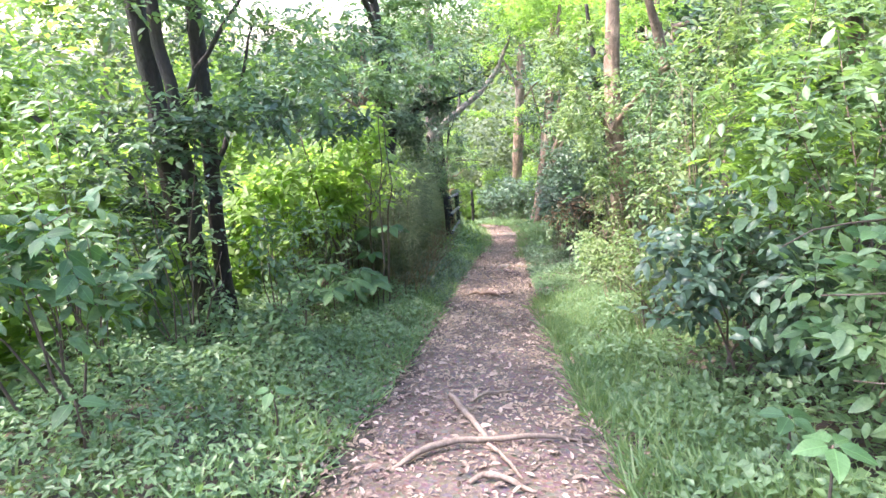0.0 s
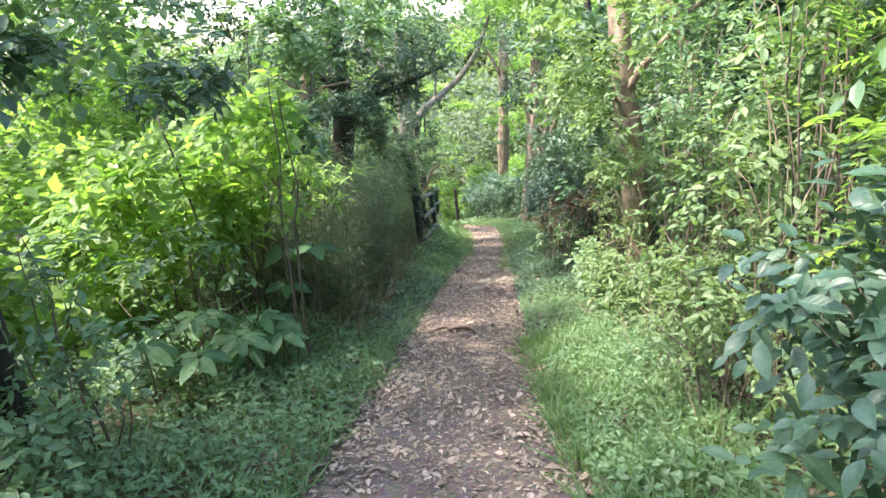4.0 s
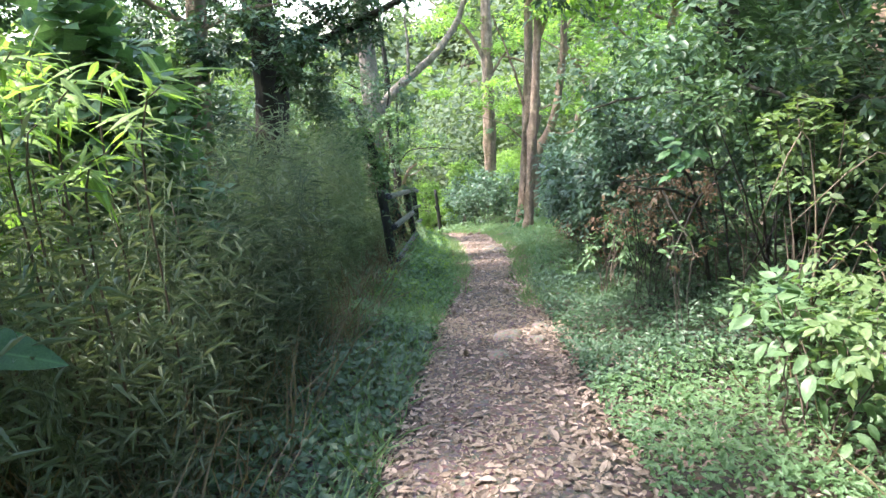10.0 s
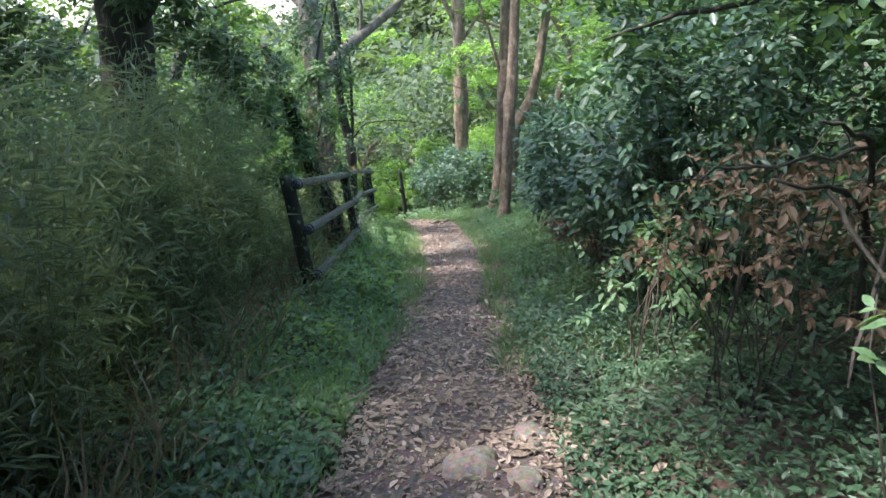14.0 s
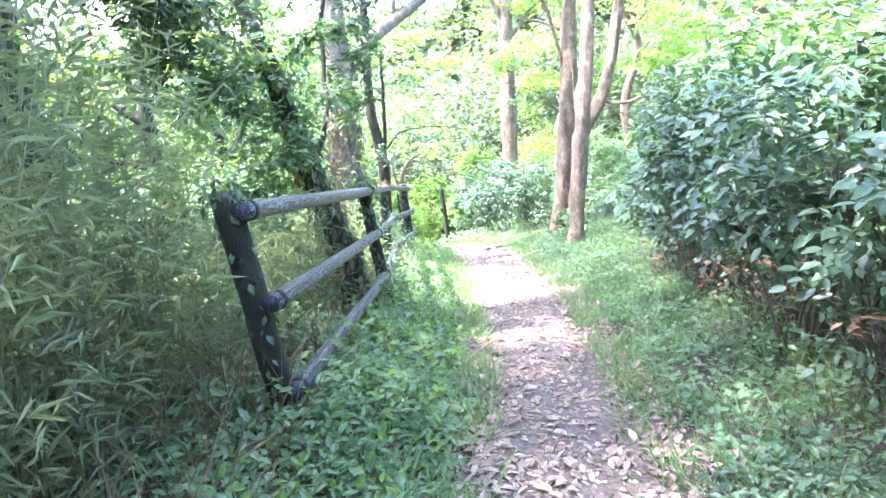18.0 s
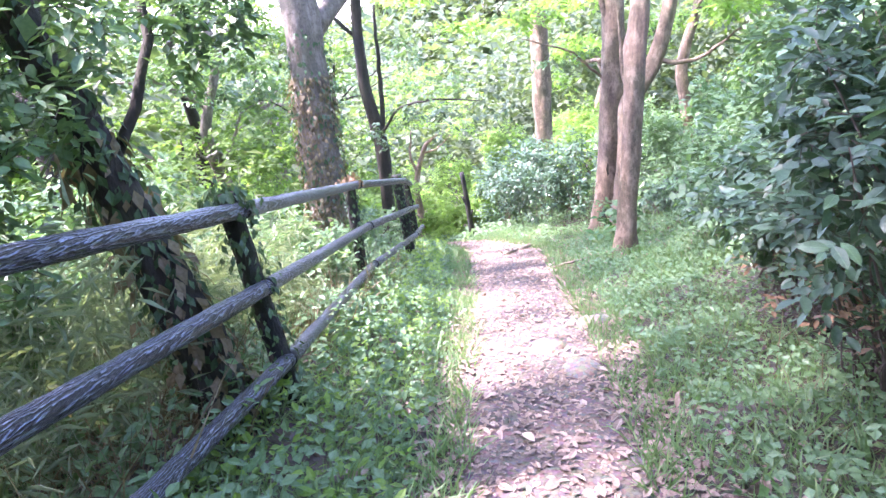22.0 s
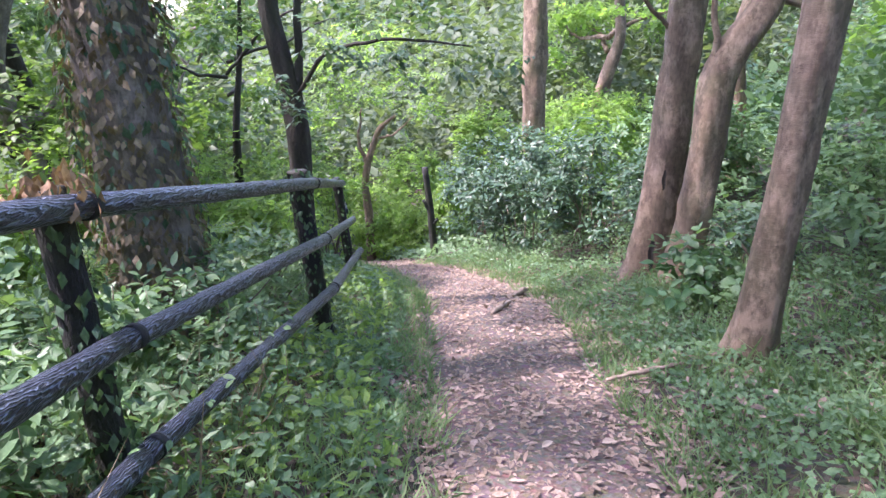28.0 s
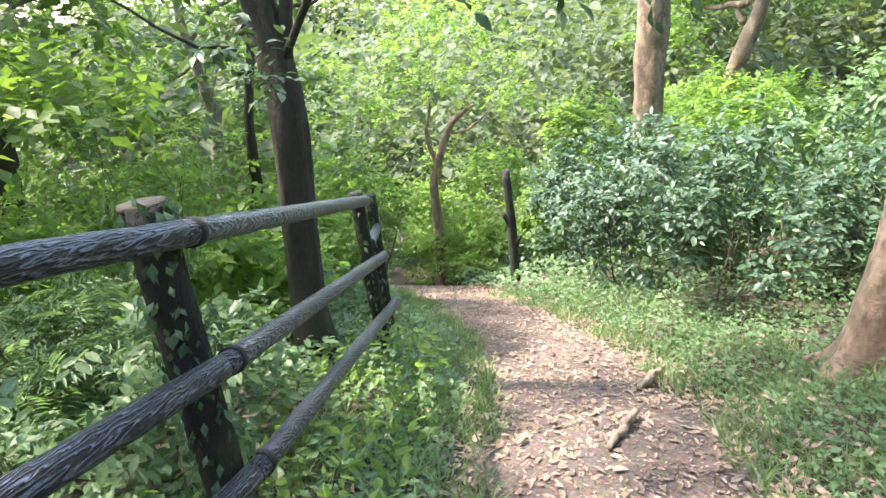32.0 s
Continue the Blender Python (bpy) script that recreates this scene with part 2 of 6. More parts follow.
def rail_mat():
    m, nt, p = mat_base("rail_log_relief")
    w = node(nt, "ShaderNodeTexWave", Scale=9.0, Distortion=9.0, Detail=3.0)
    w.inputs["Detail Scale"].default_value = 1.6
    mp = nt.nodes.new("ShaderNodeMapping")
    mp.inputs["Scale"].default_value = (4.2, 0.55, 4.2)
    nt.links.new(nt.nodes.new("ShaderNodeTexCoord").outputs["Object"], mp.inputs["Vector"])
    nt.links.new(mp.outputs["Vector"], w.inputs["Vector"])
    worn = noise_tex(nt, 26.0, 5.0, coord=mp.outputs["Vector"])
    # The pale blue-grey wave crests are highlights put into the rail colour.
    c = ramp(nt, w.outputs["Fac"], [(0.4, (0.005, 0.006, 0.009)), (0.82, (0.012, 0.014, 0.021)), (0.975, (0.15, 0.175, 0.25))])
    c = mixc(nt, ramp(nt, worn, [(0.5, (0, 0, 0)), (0.75, (0.05, 0.05, 0.05))]), c, (0.1, 0.115, 0.16))
    nt.links.new(c, p.inputs["Base Color"])
    p.inputs["Specular IOR Level"].default_value = 0.4
    p.inputs["Roughness"].default_value = 0.4
    p.inputs["Coat Weight"].default_value = 0.25
    p.inputs["Coat Roughness"].default_value = 0.25
    bump(nt, p, mixc(nt, 0.3, w.outputs["Fac"], worn), 0.8, 0.022)
    return m


M_RAIL = rail_mat()
M_BAND = bark_mat("band_black", (0.006, 0.006, 0.006), (0.02, 0.02, 0.02), 20.0, 0.3)

# ---- plan: the ground and the path ----
SLOPE = math.tan(radians(13))
PY = np.array((0, 4.8, 6, 11, 16.3, 20, 22.5, 26, 28, 30, 31.4, 34, 37.5, 40, 44.0))
PO = np.array((.1, 0, -.08, -.12, .03, .1, .15, .12, .08, .03, -.05, -.1, -.5, -1.0, -1.6))
EY = np.array((-6, 4.7, 8.1, 11.2, 14, 17, 19.8, 22, 24, 26, 28, 30.5, 32.5, 34, 35.3, 37, 39, 42.0))
XL = np.array((-.9, -.82, -.6, -.5, -.29, -.06, .08, .0, -.06, -.18, -.4, -.55, -.95, -1.65, -2.3, -3.0, -3.8, -5.0))
XR = np.array((.95, .98, .96, .92, .95, 1.02, 1.2, 1.3, 1.3, 1.29, 1.3, 1.3, 0.75, .1, -.6, -1.3, -2.2, -3.4))


def gz(x, y, rough=True):
    """Height of the ground."""
    x, y = np.asarray(x, float), np.asarray(y, float)
    yy = np.clip(y, -40, 58)
    z = -SLOPE * yy + np.interp(y, PY, PO)
    far = np.clip(y - 76, 0, 90)
    z = z + 0.19 * far
    l, r = np.interp(y, EY, XL) - x, x - np.interp(y, EY, XR)
    l, r = np.maximum(l, 0), np.maximum(r, 0)
    bank = np.interp(y, (0, 15, 18, 31, 34), (0.06, 0.1, 0.26, 0.26, 0.1))
    z = z + bank * np.clip(l / 0.8, 0, 1) - 0.22 * np.clip(l - 1.5, 0, 30) + 0.02 * np.clip(l - 60, 0, 200)
    z = z + 0.16 * np.clip(r, 0, 1.2) + 0.3 * np.clip(r - 1.2, 0, 28)
    if rough:
        e = np.clip((l + r) / 0.3, 0.15, 1)
        z = z + e * (0.04 * np.sin(2.3 * x + 1.1 * y) + 0.03 * np.sin(4.1 * y - 2.2 * x + 1) + 0.02 * np.sin(7 * x + 6 * y))
    return z


# ---- mesh helpers ----
def mesh_np(name, verts, faces, mat, smooth=False):
    verts, faces = np.asarray(verts, np.float32).reshape(-1, 3), np.asarray(faces, np.int32)
    k = faces.shape[1]
    me = bpy.data.meshes.new(name)
    me.vertices.add(len(verts))
    me.vertices.foreach_set("co", verts.ravel())
    me.loops.add(faces.size)
    me.loops.foreach_set("vertex_index", faces.ravel())
    me.polygons.add(len(faces))
    me.polygons.foreach_set("loop_start", np.arange(0, faces.size, k, dtype=np.int32))
    me.polygons.foreach_set("use_smooth", np.full(len(faces), smooth))
    me.materials.append(mat)
    me.update(calc_edges=True)
    return me


def empty(name, at, label, category, group="", kind=""):
    ob = new(name)
    ob.empty_display_size = 0.2
    ob.location = at
    return tagged(ob, label, category, group, kind)


# Leaf shapes: the stalk at the origin, the tip along +y, the upper side towards +z.
def leaf_shape(w, fold=0.06, droop=0.12, waist=0.42):
    v = [(0, 0, 0), (-w * 0.8, waist * 0.6, fold * .7), (-w, waist + .08, fold), (-w * .6, .76, fold * .5 - droop * .4), (0, 1, -droop),
         (w * .6, .76, fold * .5 - droop * .4), (w, waist + .08, fold), (w * 0.8, waist * .6, fold * .7), (0, .48, 0.0)]
    f = [(0, 8, 1), (1, 8, 2), (2, 8, 3), (3, 8, 4), (4, 8, 5), (5, 8, 6), (6, 8, 7), (7, 8, 0)]
    return np.array(v, float), np.array(f)


def leaf_fine(w, fold=0.07, droop=0.16, waist=0.42, rows=7):
    """A leaf with a crease along the rib, a curved blade and a wavy rim."""
    p = 0.8
    q = p * (1 - waist) / waist
    top = waist ** p * (1 - waist) ** q
    cols = (-1, -0.5, 0, 0.5, 1)
    v, f = [(0, 0, 0)], []
    for k in range(1, rows):
        u = k / rows
        half = w * u ** p * (1 - u) ** q / top
        for c in cols:
            v.append((half * c, u, fold * abs(c) * half / w - 0.04 * c * c * half / w - droop * u * u + 0.018 * abs(c) * math.sin(11 * u + 2 * c)))
    v.append((0, 1, -droop))
    for j in range(4):
        f.append((0, 2 + j, 1 + j))
        f.append((len(v) - 1, 1 + 5 * (rows - 2) + j, 2 + 5 * (rows - 2) + j))
        for k in range(rows - 2):
            a = 1 + 5 * k + j
            f += [(a, a + 1, a + 6), (a, a + 6, a + 5)]
    return np.array(v, float), np.array(f)


L_FINE = leaf_fine(0.23, 0.09, 0.24, 0.44, 5)
L_OVAL = leaf_shape(0.24)
L_BROAD = leaf_shape(0.32, 0.07, 0.15)
L_MID = (np.array([(0, 0, 0), (-.26, .45, .05), (0, 1, -.1), (.26, .45, .05), (0, .5, 0)], float), np.array([(0, 4, 1), (1, 4, 2), (2, 4, 3), (3, 4, 0)]))
L_HEX = (np.array([(0, 0, -.01), (-.2, .27, .04), (-.22, .6, .03), (0, 1, -.1), (.22, .6, .03), (.2, .27, .04)], float), np.array([(0, 3, 2), (0, 2, 1), (0, 4, 3), (0, 5, 4)]))
L_FAR = (np.array([(0, 0, 0), (-.32, .5, .06), (0, 1, -.05), (.32, .5, .06)], float), np.array([(0, 2, 1), (0, 3, 2)]))
L_BAMBOO = (np.array([(0, 0, 0), (-.052, .35, .03), (0, 1, -.2), (.052, .35, .03)], float), np.array([(0, 2, 1), (0, 3, 2)]))


def frond_shape(pairs=5, w=0.34):
    v, f = [(0, 0, 0), (0.006, 0, 0), (0, 1, -0.18)], [(0, 1, 2)]
    for k in range(pairs):
        u = 0.12 + 0.86 * k / pairs
        ll = w * math.sin(math.pi * (0.18 + 0.78 * u)) + 0.05
        for s in (-1, 1):
            b, z = len(v), -0.18 * u * u
            v += [(0, u, z), (s * ll * 0.5, u + 0.02, z + 0.03), (s * ll, u + 0.1, z - 0.05), (s * ll * 0.5, u + 0.11, z + 0.03)]
            f += [(b, b + 2, b + 1), (b, b + 3, b + 2)] if s < 0 else [(b, b + 1, b + 2), (b, b + 2, b + 3)]
    return np.array(v, float), np.array(f)


L_FROND = frond_shape()
L_BLADE = (np.array([(-.03, 0, 0), (.03, 0, 0), (-.024, .5, .0), (.024, .5, .0), (0, 1, -.22)], float), np.array([(0, 1, 3), (0, 3, 2), (2, 3, 4)]))


def unit(a):
    return a / np.maximum(np.linalg.norm(a, axis=-1, keepdims=True), 1e-6)


def scatter(shape, at, along, normal, size):
    """Vertices and faces of one leaf shape set at many places."""
    v, f = shape
    along = unit(along)
    side = unit(np.cross(along, normal))
    nrm = np.cross(side, along)
    size = np.asarray(size, float).reshape(-1, 1, 1)
    co = at[:, None] + size * (v[None, :, 0, None] * side[:, None] + v[None, :, 1, None] * along[:, None] + v[None, :, 2, None] * nrm[:, None])
    fc = f[None] + (np.arange(len(at)) * len(v))[:, None, None]
    return co.reshape(-1, 3), fc.reshape(-1, 3)


def ball(n):
    return unit(rng.normal(size=(n, 3)))


def clump_points(clumps, n, shell=0.55):
    """Places and outward ways of n leaves in a heap of ellipsoids (rows of centre and radii)."""
    c = np.asarray(clumps, float)
    area = (c[:, 3] * c[:, 4] + c[:, 4] * c[:, 5] + c[:, 3] * c[:, 5])
    pick = rng.choice(len(c), n, p=area / area.sum())
    d = ball(n)
    r = 1 - shell * rng.random(n) ** 1.6
    return c[pick, :3] + d * c[pick, 3:] * r[:, None], d


def sub_clumps(centre, radii, n, part=(0.17, 0.38), low=-0.5):
    d = ball(n * 3)
    d = d[d[:, 2] > low][:n]
    r = rng.uniform(part[0], part[1], len(d))
    place = np.asarray(centre) + d * np.asarray(radii) * (1 - r[:, None] * 0.8) * rng.uniform(0.55, 1.15, (len(d), 1))
    return np.c_[place, r[:, None] * np.asarray(radii) * rng.uniform(0.8, 1.2, (len(d), 3))]


def shoots(clumps, n, size, droop=0.35, shell=0.55, per=6):
    """n leaves set left and right along arching shoots: places, leaf ways, normals, and each shoot's line."""
    m = max(1, n // per)
    at, out = clump_points(clumps, m, shell)
    d = unit(out * 0.75 + ball(m) * 0.6 + UP * 0.2)
    ln = (np.mean(size) * per * 0.36 * rng.uniform(0.6, 1.5, m))[:, None]
    start = at - d * ln * 0.5
    side = unit(np.cross(d, UP + 0.3 * ball(m)))
    line = [start + d * ln * u - UP * ln * 0.3 * u * u for u in (0.0, 0.5, 1.0)]
    places, ways, normals = [], [], []
    for j in range(per):
        u = (j + 0.6) / per
        places.append(start + d * ln * u - UP * ln * 0.3 * u * u)
        last = 1.5 if j == per - 1 else 0.55
        ways.append(d * last + side * (0.9 if j % 2 else -0.9) * (0.2 if j == per - 1 else 1) + ball(m) * 0.3 - UP * droop)
        normals.append(UP * 0.9 + out * 0.3 + ball(m) * 0.45)
    return np.concatenate(places), np.concatenate(ways), np.concatenate(normals), line


def twig_mesh(name, line, r, mat):
    """A thin three-sided twig along every second shoot."""
    a, e = line[0][::2], line[2][::2]
    m = len(a)
    s = unit(np.cross(e - a, UP + 0.01))
    t = unit(np.cross(e - a, s))
    ring = [s, -0.5 * s + 0.87 * t, -0.5 * s - 0.87 * t]
    v = np.stack([a + k * r for k in ring] + [e], 1).reshape(-1, 3)
    f = np.array([(0, 1, 3), (1, 2, 3), (2, 0, 3)])[None] + (np.arange(m) * 4)[:, None, None]
    return mesh_np(name, v, f.reshape(-1, 3), mat)


def leaf_mesh(name, clumps, n, size, shape, mat, droop=0.35, shell=0.55, per=6):
    at, along, normal, _ = shoots(clumps, n, size, droop, shell, per)
    return mesh_np(name, *scatter(shape, at, along, normal, size * rng.uniform(0.55, 1.25, len(at))), mat, True)


def tube_data(points, radii, sides=8, rough=0.0):
    p = np.asarray(points, float)
    r = np.asarray(radii, float)
    t = unit(np.gradient(p, axis=0))
    a = np.zeros_like(p)
    first = np.cross(t[0], (1.0, 0, 0) if abs(t[0, 2]) > 0.9 else (0, 0, 1.0))
    for q in range(len(p)):
        first = first - t[q] * (first @ t[q])
        a[q] = first = first / max(np.linalg.norm(first), 1e-6)
    b = np.cross(t, a)
    ang = np.linspace(0, 2 * np.pi, sides, endpoint=False)
    k = r[:, None] * (1 + rough * rng.uniform(-1, 1, (len(p), sides)))
    v = p[:, None] + k[..., None] * (np.cos(ang)[None, :, None] * a[:, None] + np.sin(ang)[None, :, None] * b[:, None])
    n = len(p)
    v = np.concatenate([v.reshape(-1, 3), p[:1], p[-1:]])
    f = []
    for i in range(n - 1):
        for j in range(sides):
            q, w = i * sides + j, i * sides + (j + 1) % sides
            f += [(q, w, w + sides), (q, w + sides, q + sides)]
    for j in range(sides):
        f += [(n * sides, (j + 1) % sides, j), (n * sides + 1, (n - 1) * sides + j, (n - 1) * sides + (j + 1) % sides)]
    return v, np.array(f)


def bend(points, n, wobble=0.0):
    """A smooth line of n points through a few given ones."""
    p = np.asarray(points, float)
    s = np.r_[0, np.cumsum(np.linalg.norm(np.diff(p, axis=0), axis=1))]
    u = np.linspace(0, s[-1], n)
    q = np.stack([np.interp(u, s, p[:, k]) for k in range(3)], 1)
    for _ in range(max(1, n // (2 * len(p)))):
        q[1:-1] = (q[:-2] + 2 * q[1:-1] + q[2:]) / 4
    if wobble:
        w = rng.normal(size=(n, 3)) * wobble
        w[0] = w[-1] = 0
        q = q + w
    return q


def tube(name, points, radii, mat, n=10, sides=8, rough=0.06, wobble=0.0):
    q = bend(points, n, wobble)
    if len(radii) == len(points):
        s = np.r_[0, np.cumsum(np.linalg.norm(np.diff(np.asarray(points, float), axis=0), axis=1))]
        s = s / s[-1]
    else:
        s = np.linspace(0, 1, len(radii))
    r = np.interp(np.linspace(0, 1, n), s, radii)
    return mesh_np(name, *tube_data(q, r, sides, rough), mat, True)


def trunk_mesh(name, points, radii, mat, n=80, sides=24, flare=0.5):
    """A trunk: lumps, shallow ribs and a root flare at the foot."""
    q = bend(points, n)
    s = np.r_[0, np.cumsum(np.linalg.norm(np.diff(np.asarray(points, float), axis=0), axis=1))]
    r = np.interp(np.linspace(0, 1, n), s / s[-1], radii)
    v, f = tube_data(q, r, sides, 0.03)
    h = np.linspace(0, s[-1], n)[:, None]
    a = np.linspace(0, 2 * np.pi, sides, endpoint=False)[None]
    k = rng.random(8) * 6.3
    lump = 0.07 * np.sin(2 * a + 1.7 * h + k[0]) + 0.05 * np.sin(3 * a - 2.9 * h + k[1]) + 0.045 * np.sin(5 * a + 0.9 * h + k[2]) + 0.035 * np.sin(a + 6.1 * h + k[3]) + 0.03 * np.sin(8 * a + 3.3 * np.sin(h * 2 + k[4]))
    lump = lump + flare * np.exp(-h / 0.22) * (0.55 + 0.45 * np.cos(5 * a + k[5]))
    for _ in range(7):
        kh, ka = rng.uniform(0.3, min(4.5, s[-1])), rng.uniform(0, 2 * np.pi)
        lump = lump + rng.uniform(0.06, 0.16) * np.exp(-((h - kh) / 0.09) ** 2 - ((np.cos(a - ka) - 1) / 0.12) ** 2)
    body = v[:n * sides].reshape(n, sides, 3)
    v[:n * sides] = (q[:, None] + (body - q[:, None]) * (1 + lump)[..., None]).reshape(-1, 3)
    return mesh_np(name, v, f, mat, True)


def join(datas):
    vs, fs, k = [], [], 0
    for v, f in datas:
        vs.append(v)
        fs.append(f + k)
        k += len(v)
    return np.concatenate(vs), np.concatenate(fs)


# ---- ground and path ----
def spread(a, b, step, far_a, far_b, n):
    mid = np.arange(a, b + 1e-6, step)
    u = np.linspace(0, 1, n + 1)[1:] ** 2.2
    return np.r_[(a - u * (a - far_a))[::-1], mid, b + u * (far_b - b)]


gx, gy = spread(-5, 6, 0.14, -320, 320, 26), spread(-4, 44, 0.16, -120, 420, 30)
X, Y = np.meshgrid(gx, gy)
nx, ny = len(gx), len(gy)
idx = (np.arange(ny - 1)[:, None] * nx + np.arange(nx - 1)[None]).ravel()
tagged(new("ground", mesh_np("ground", np.stack([X, Y, gz(X, Y)], -1), np.stack([idx, idx + 1, idx + nx + 1, idx + nx], 1), M_GROUND, True)),
       "dark forest floor of soil and rotting leaves", "ground", "", "structure")

py = np.arange(-4, 42, 0.12)
pu = np.linspace(0, 1, 17)
pl, pr = np.interp(py, EY, XL), np.interp(py, EY, XR)
pl = pl + 0.05 * np.sin(py * 3.1) + 0.04 * np.sin(py * 7.7) + rng.normal(size=len(py)) * 0.02
pr = pr + 0.05 * np.sin(py * 2.7 + 2) + 0.04 * np.sin(py * 8.3) + rng.normal(size=len(py)) * 0.02
PX = pl[:, None] + (pr - pl)[:, None] * pu
PYY = np.repeat(py[:, None], 17, 1)
PZ = gz(PX, PYY) + 0.03 - 0.045 * np.abs(2 * pu - 1)[None] ** 4 + rng.normal(size=PX.shape) * 0.006
idx = (np.arange(len(py) - 1)[:, None] * 17 + np.arange(16)[None]).ravel()
path_ob = tagged(new("path", mesh_np("path", np.stack([PX, PYY, PZ], -1), np.stack([idx, idx + 1, idx + 18, idx + 17], 1), M_PATH, True)),
                 "trodden earth footpath strewn with dry leaves", "path", "", "structure")

# ---- fence ----
fence = empty("fence", (-1.0, 24.0, float(gz(-1.0, 24.0))), "dark log-patterned concrete rail fence with mossy leaning posts", "fence")


def place(ob, parent):
    """Keeps a part where it was modelled, in the world, under its thing."""
    ob.parent = parent
    ob.matrix_parent_inverse = Matrix.Translation(-parent.location)
    return ob


def wpart(name, me, parent, label=""):
    return place(tagged(new(name, me), label), parent)


POSTS = [((-0.93, 18.1, -3.9), (-1.03, 18.0, -2.56)), ((-0.78, 21.28, -4.65), (-0.92, 21.25, -3.2)), ((-1.25, 25.1, -5.45), (-1.25, 25.1, -4.03)),
         ((-1.13, 28.05, -6.2), (-1.21, 28.0, -4.66)), ((-1.47, 31.25, -7.15), (-1.58, 31.2, -5.5)), ((-1.72, 32.3, -7.4), (-1.76, 32.2, -5.8))]
for k, (a, b) in enumerate(POSTS):
    rr = (0.07, 0.06, 0.065, 0.08, 0.06, 0.055)[k]
    post = wpart("post", tube("post", [a, b], (rr * 1.05, rr, rr * 0.98), M_POST, 14, 10, 0.07), fence, "blackened mossy post")
wpart("post_top", tube("post_top", [(-1.21, 28.0, -4.672), (-1.211, 28.0, -4.656)], (0.079, 0.077), M_BARK_DARK, 3, 12, 0.02), fence, "weathered dark post end")
RAILZ = [  # the three rails at each post: near end, joints, far end
    [(-0.93, 17.9, -2.62), (-0.86, 21.2, -3.28), (-1.16, 25.05, -4.08), (-1.08, 27.95, -4.745), (-1.5, 31.2, -5.57)],
    [(-0.88, 17.95, -3.1), (-0.82, 21.2, -3.72), (-1.1, 25.05, -4.58), (-1.04, 27.97, -5.22), (-1.42, 31.3, -6.1)],
    [(-0.86, 18.0, -3.62), (-0.78, 21.2, -4.17), (-1.11, 25.05, -5.06), (-1.02, 28.0, -5.68), (-1.37, 31.4, -6.58)],
    [(-1.5, 31.2, -5.95), (-1.74, 32.3, -6.15)]]
for row in RAILZ:
    for a, b in zip(row, row[1:]):
        rail = wpart("rail", tube("rail", [a, b], (0.045, 0.045), M_RAIL, 40, 14, 0.05), fence, "dark rail moulded like bark")
    for q, (a, b) in enumerate(zip(row, row[1:])):
        if len(row) == 2:
            continue
        d = unit(np.subtract(b, a))
        c = np.array(a) + d * 0.1
        wpart("band", tube("band", [c - d * 0.02, c + d * 0.02], (0.051, 0.051), M_BAND, 3, 14, 0.0), fence, "black joint band")


# ---- trees ----
def tree(label, base, line, radii, mat, limbs=(), crown=(), n=0, leaf=0.09, lmat=None, shape=L_FAR, group="", sides=12, name="tree", roots=True):
    """A tree: line of trunk points, limbs as (points, radii), crown as ellipsoids, n leaves."""
    t = empty(name, base, label, "tree", group)
    wpart("trunk", trunk_mesh("trunk", line, radii, mat, 80 if sides > 9 else 40, 24 if sides > 9 else 10), t)
    for pts, rad in limbs:
        wpart("limb", tube("limb", pts, rad, mat, 14, 8, 0.06, 0.012), t)
    if n:
        cl = np.concatenate([sub_clumps(c[:3], c[3:], 26, low=-0.8) for c in crown])
        wpart("crown", leaf_mesh("crown", cl, n, leaf, shape, lmat or M_LEAF_MID), t)
    return t


def g3(x, y, dz=0.0):
    return (x, y, float(gz(x, y)) + dz)


def trunk_line(x, y, pts):
    return [(x, y, float(gz(x, y)) - 0.15)] + pts


# Three brown trunks beside the path
tree("slim smooth brown trunk leaning beside the path", g3(2.3, 27.6), trunk_line(2.2, 27.4, [(2.24, 27.4, -5.6), (2.28, 27.4, -5.0), (2.34, 27.4, -4.2), (2.38, 27.4, -3.5), (2.46, 27.45, -2.6), (2.6, 27.7, -0.5), (2.8, 28, 3.0)]),
     (0.19, 0.145, 0.14, 0.136, 0.132, 0.126, 0.11, 0.07), M_BARK_BROWN, [([(2.57, 27.7, -0.8), (3.2, 28, 0.8), (4.2, 28.2, 2.2)], (0.06, 0.04, 0.02))],
     [(2.9, 28, 2.6, 2.8, 2.8, 1.6), (3.4, 27, 0.4, 1.2, 1.4, 0.6)], 5000, 0.15, M_LEAF_BRIGHT)
tree("brown trunk of a twin-stemmed tree with a rotten hollow", g3(2.5, 31), trunk_line(2.44, 31, [(2.5, 31, -6.75), (2.58, 31, -5.7), (2.64, 31, -4.9), (2.66, 31, -4.2), (2.72, 31, -3.2), (2.8, 31.2, 0), (2.9, 31.5, 4)]),
     (0.36, 0.27, 0.24, 0.235, 0.215, 0.2, 0.14, 0.07), M_BARK_BROWN, [([(2.6, 31, -3.9), (1.9, 30.8, -3.2), (1.0, 30.6, -2.9)], (0.03, 0.02, 0.01)), ([(2.65, 31, -3.0), (2.3, 31, -1.5), (1.6, 31, 0.3)], (0.06, 0.04, 0.02))],
     [(2.6, 31.5, 2.6, 3, 3, 1.6), (1.4, 30.8, -2.5, 0.9, 0.8, 0.35)], 5000, 0.15, M_LEAF_BRIGHT)
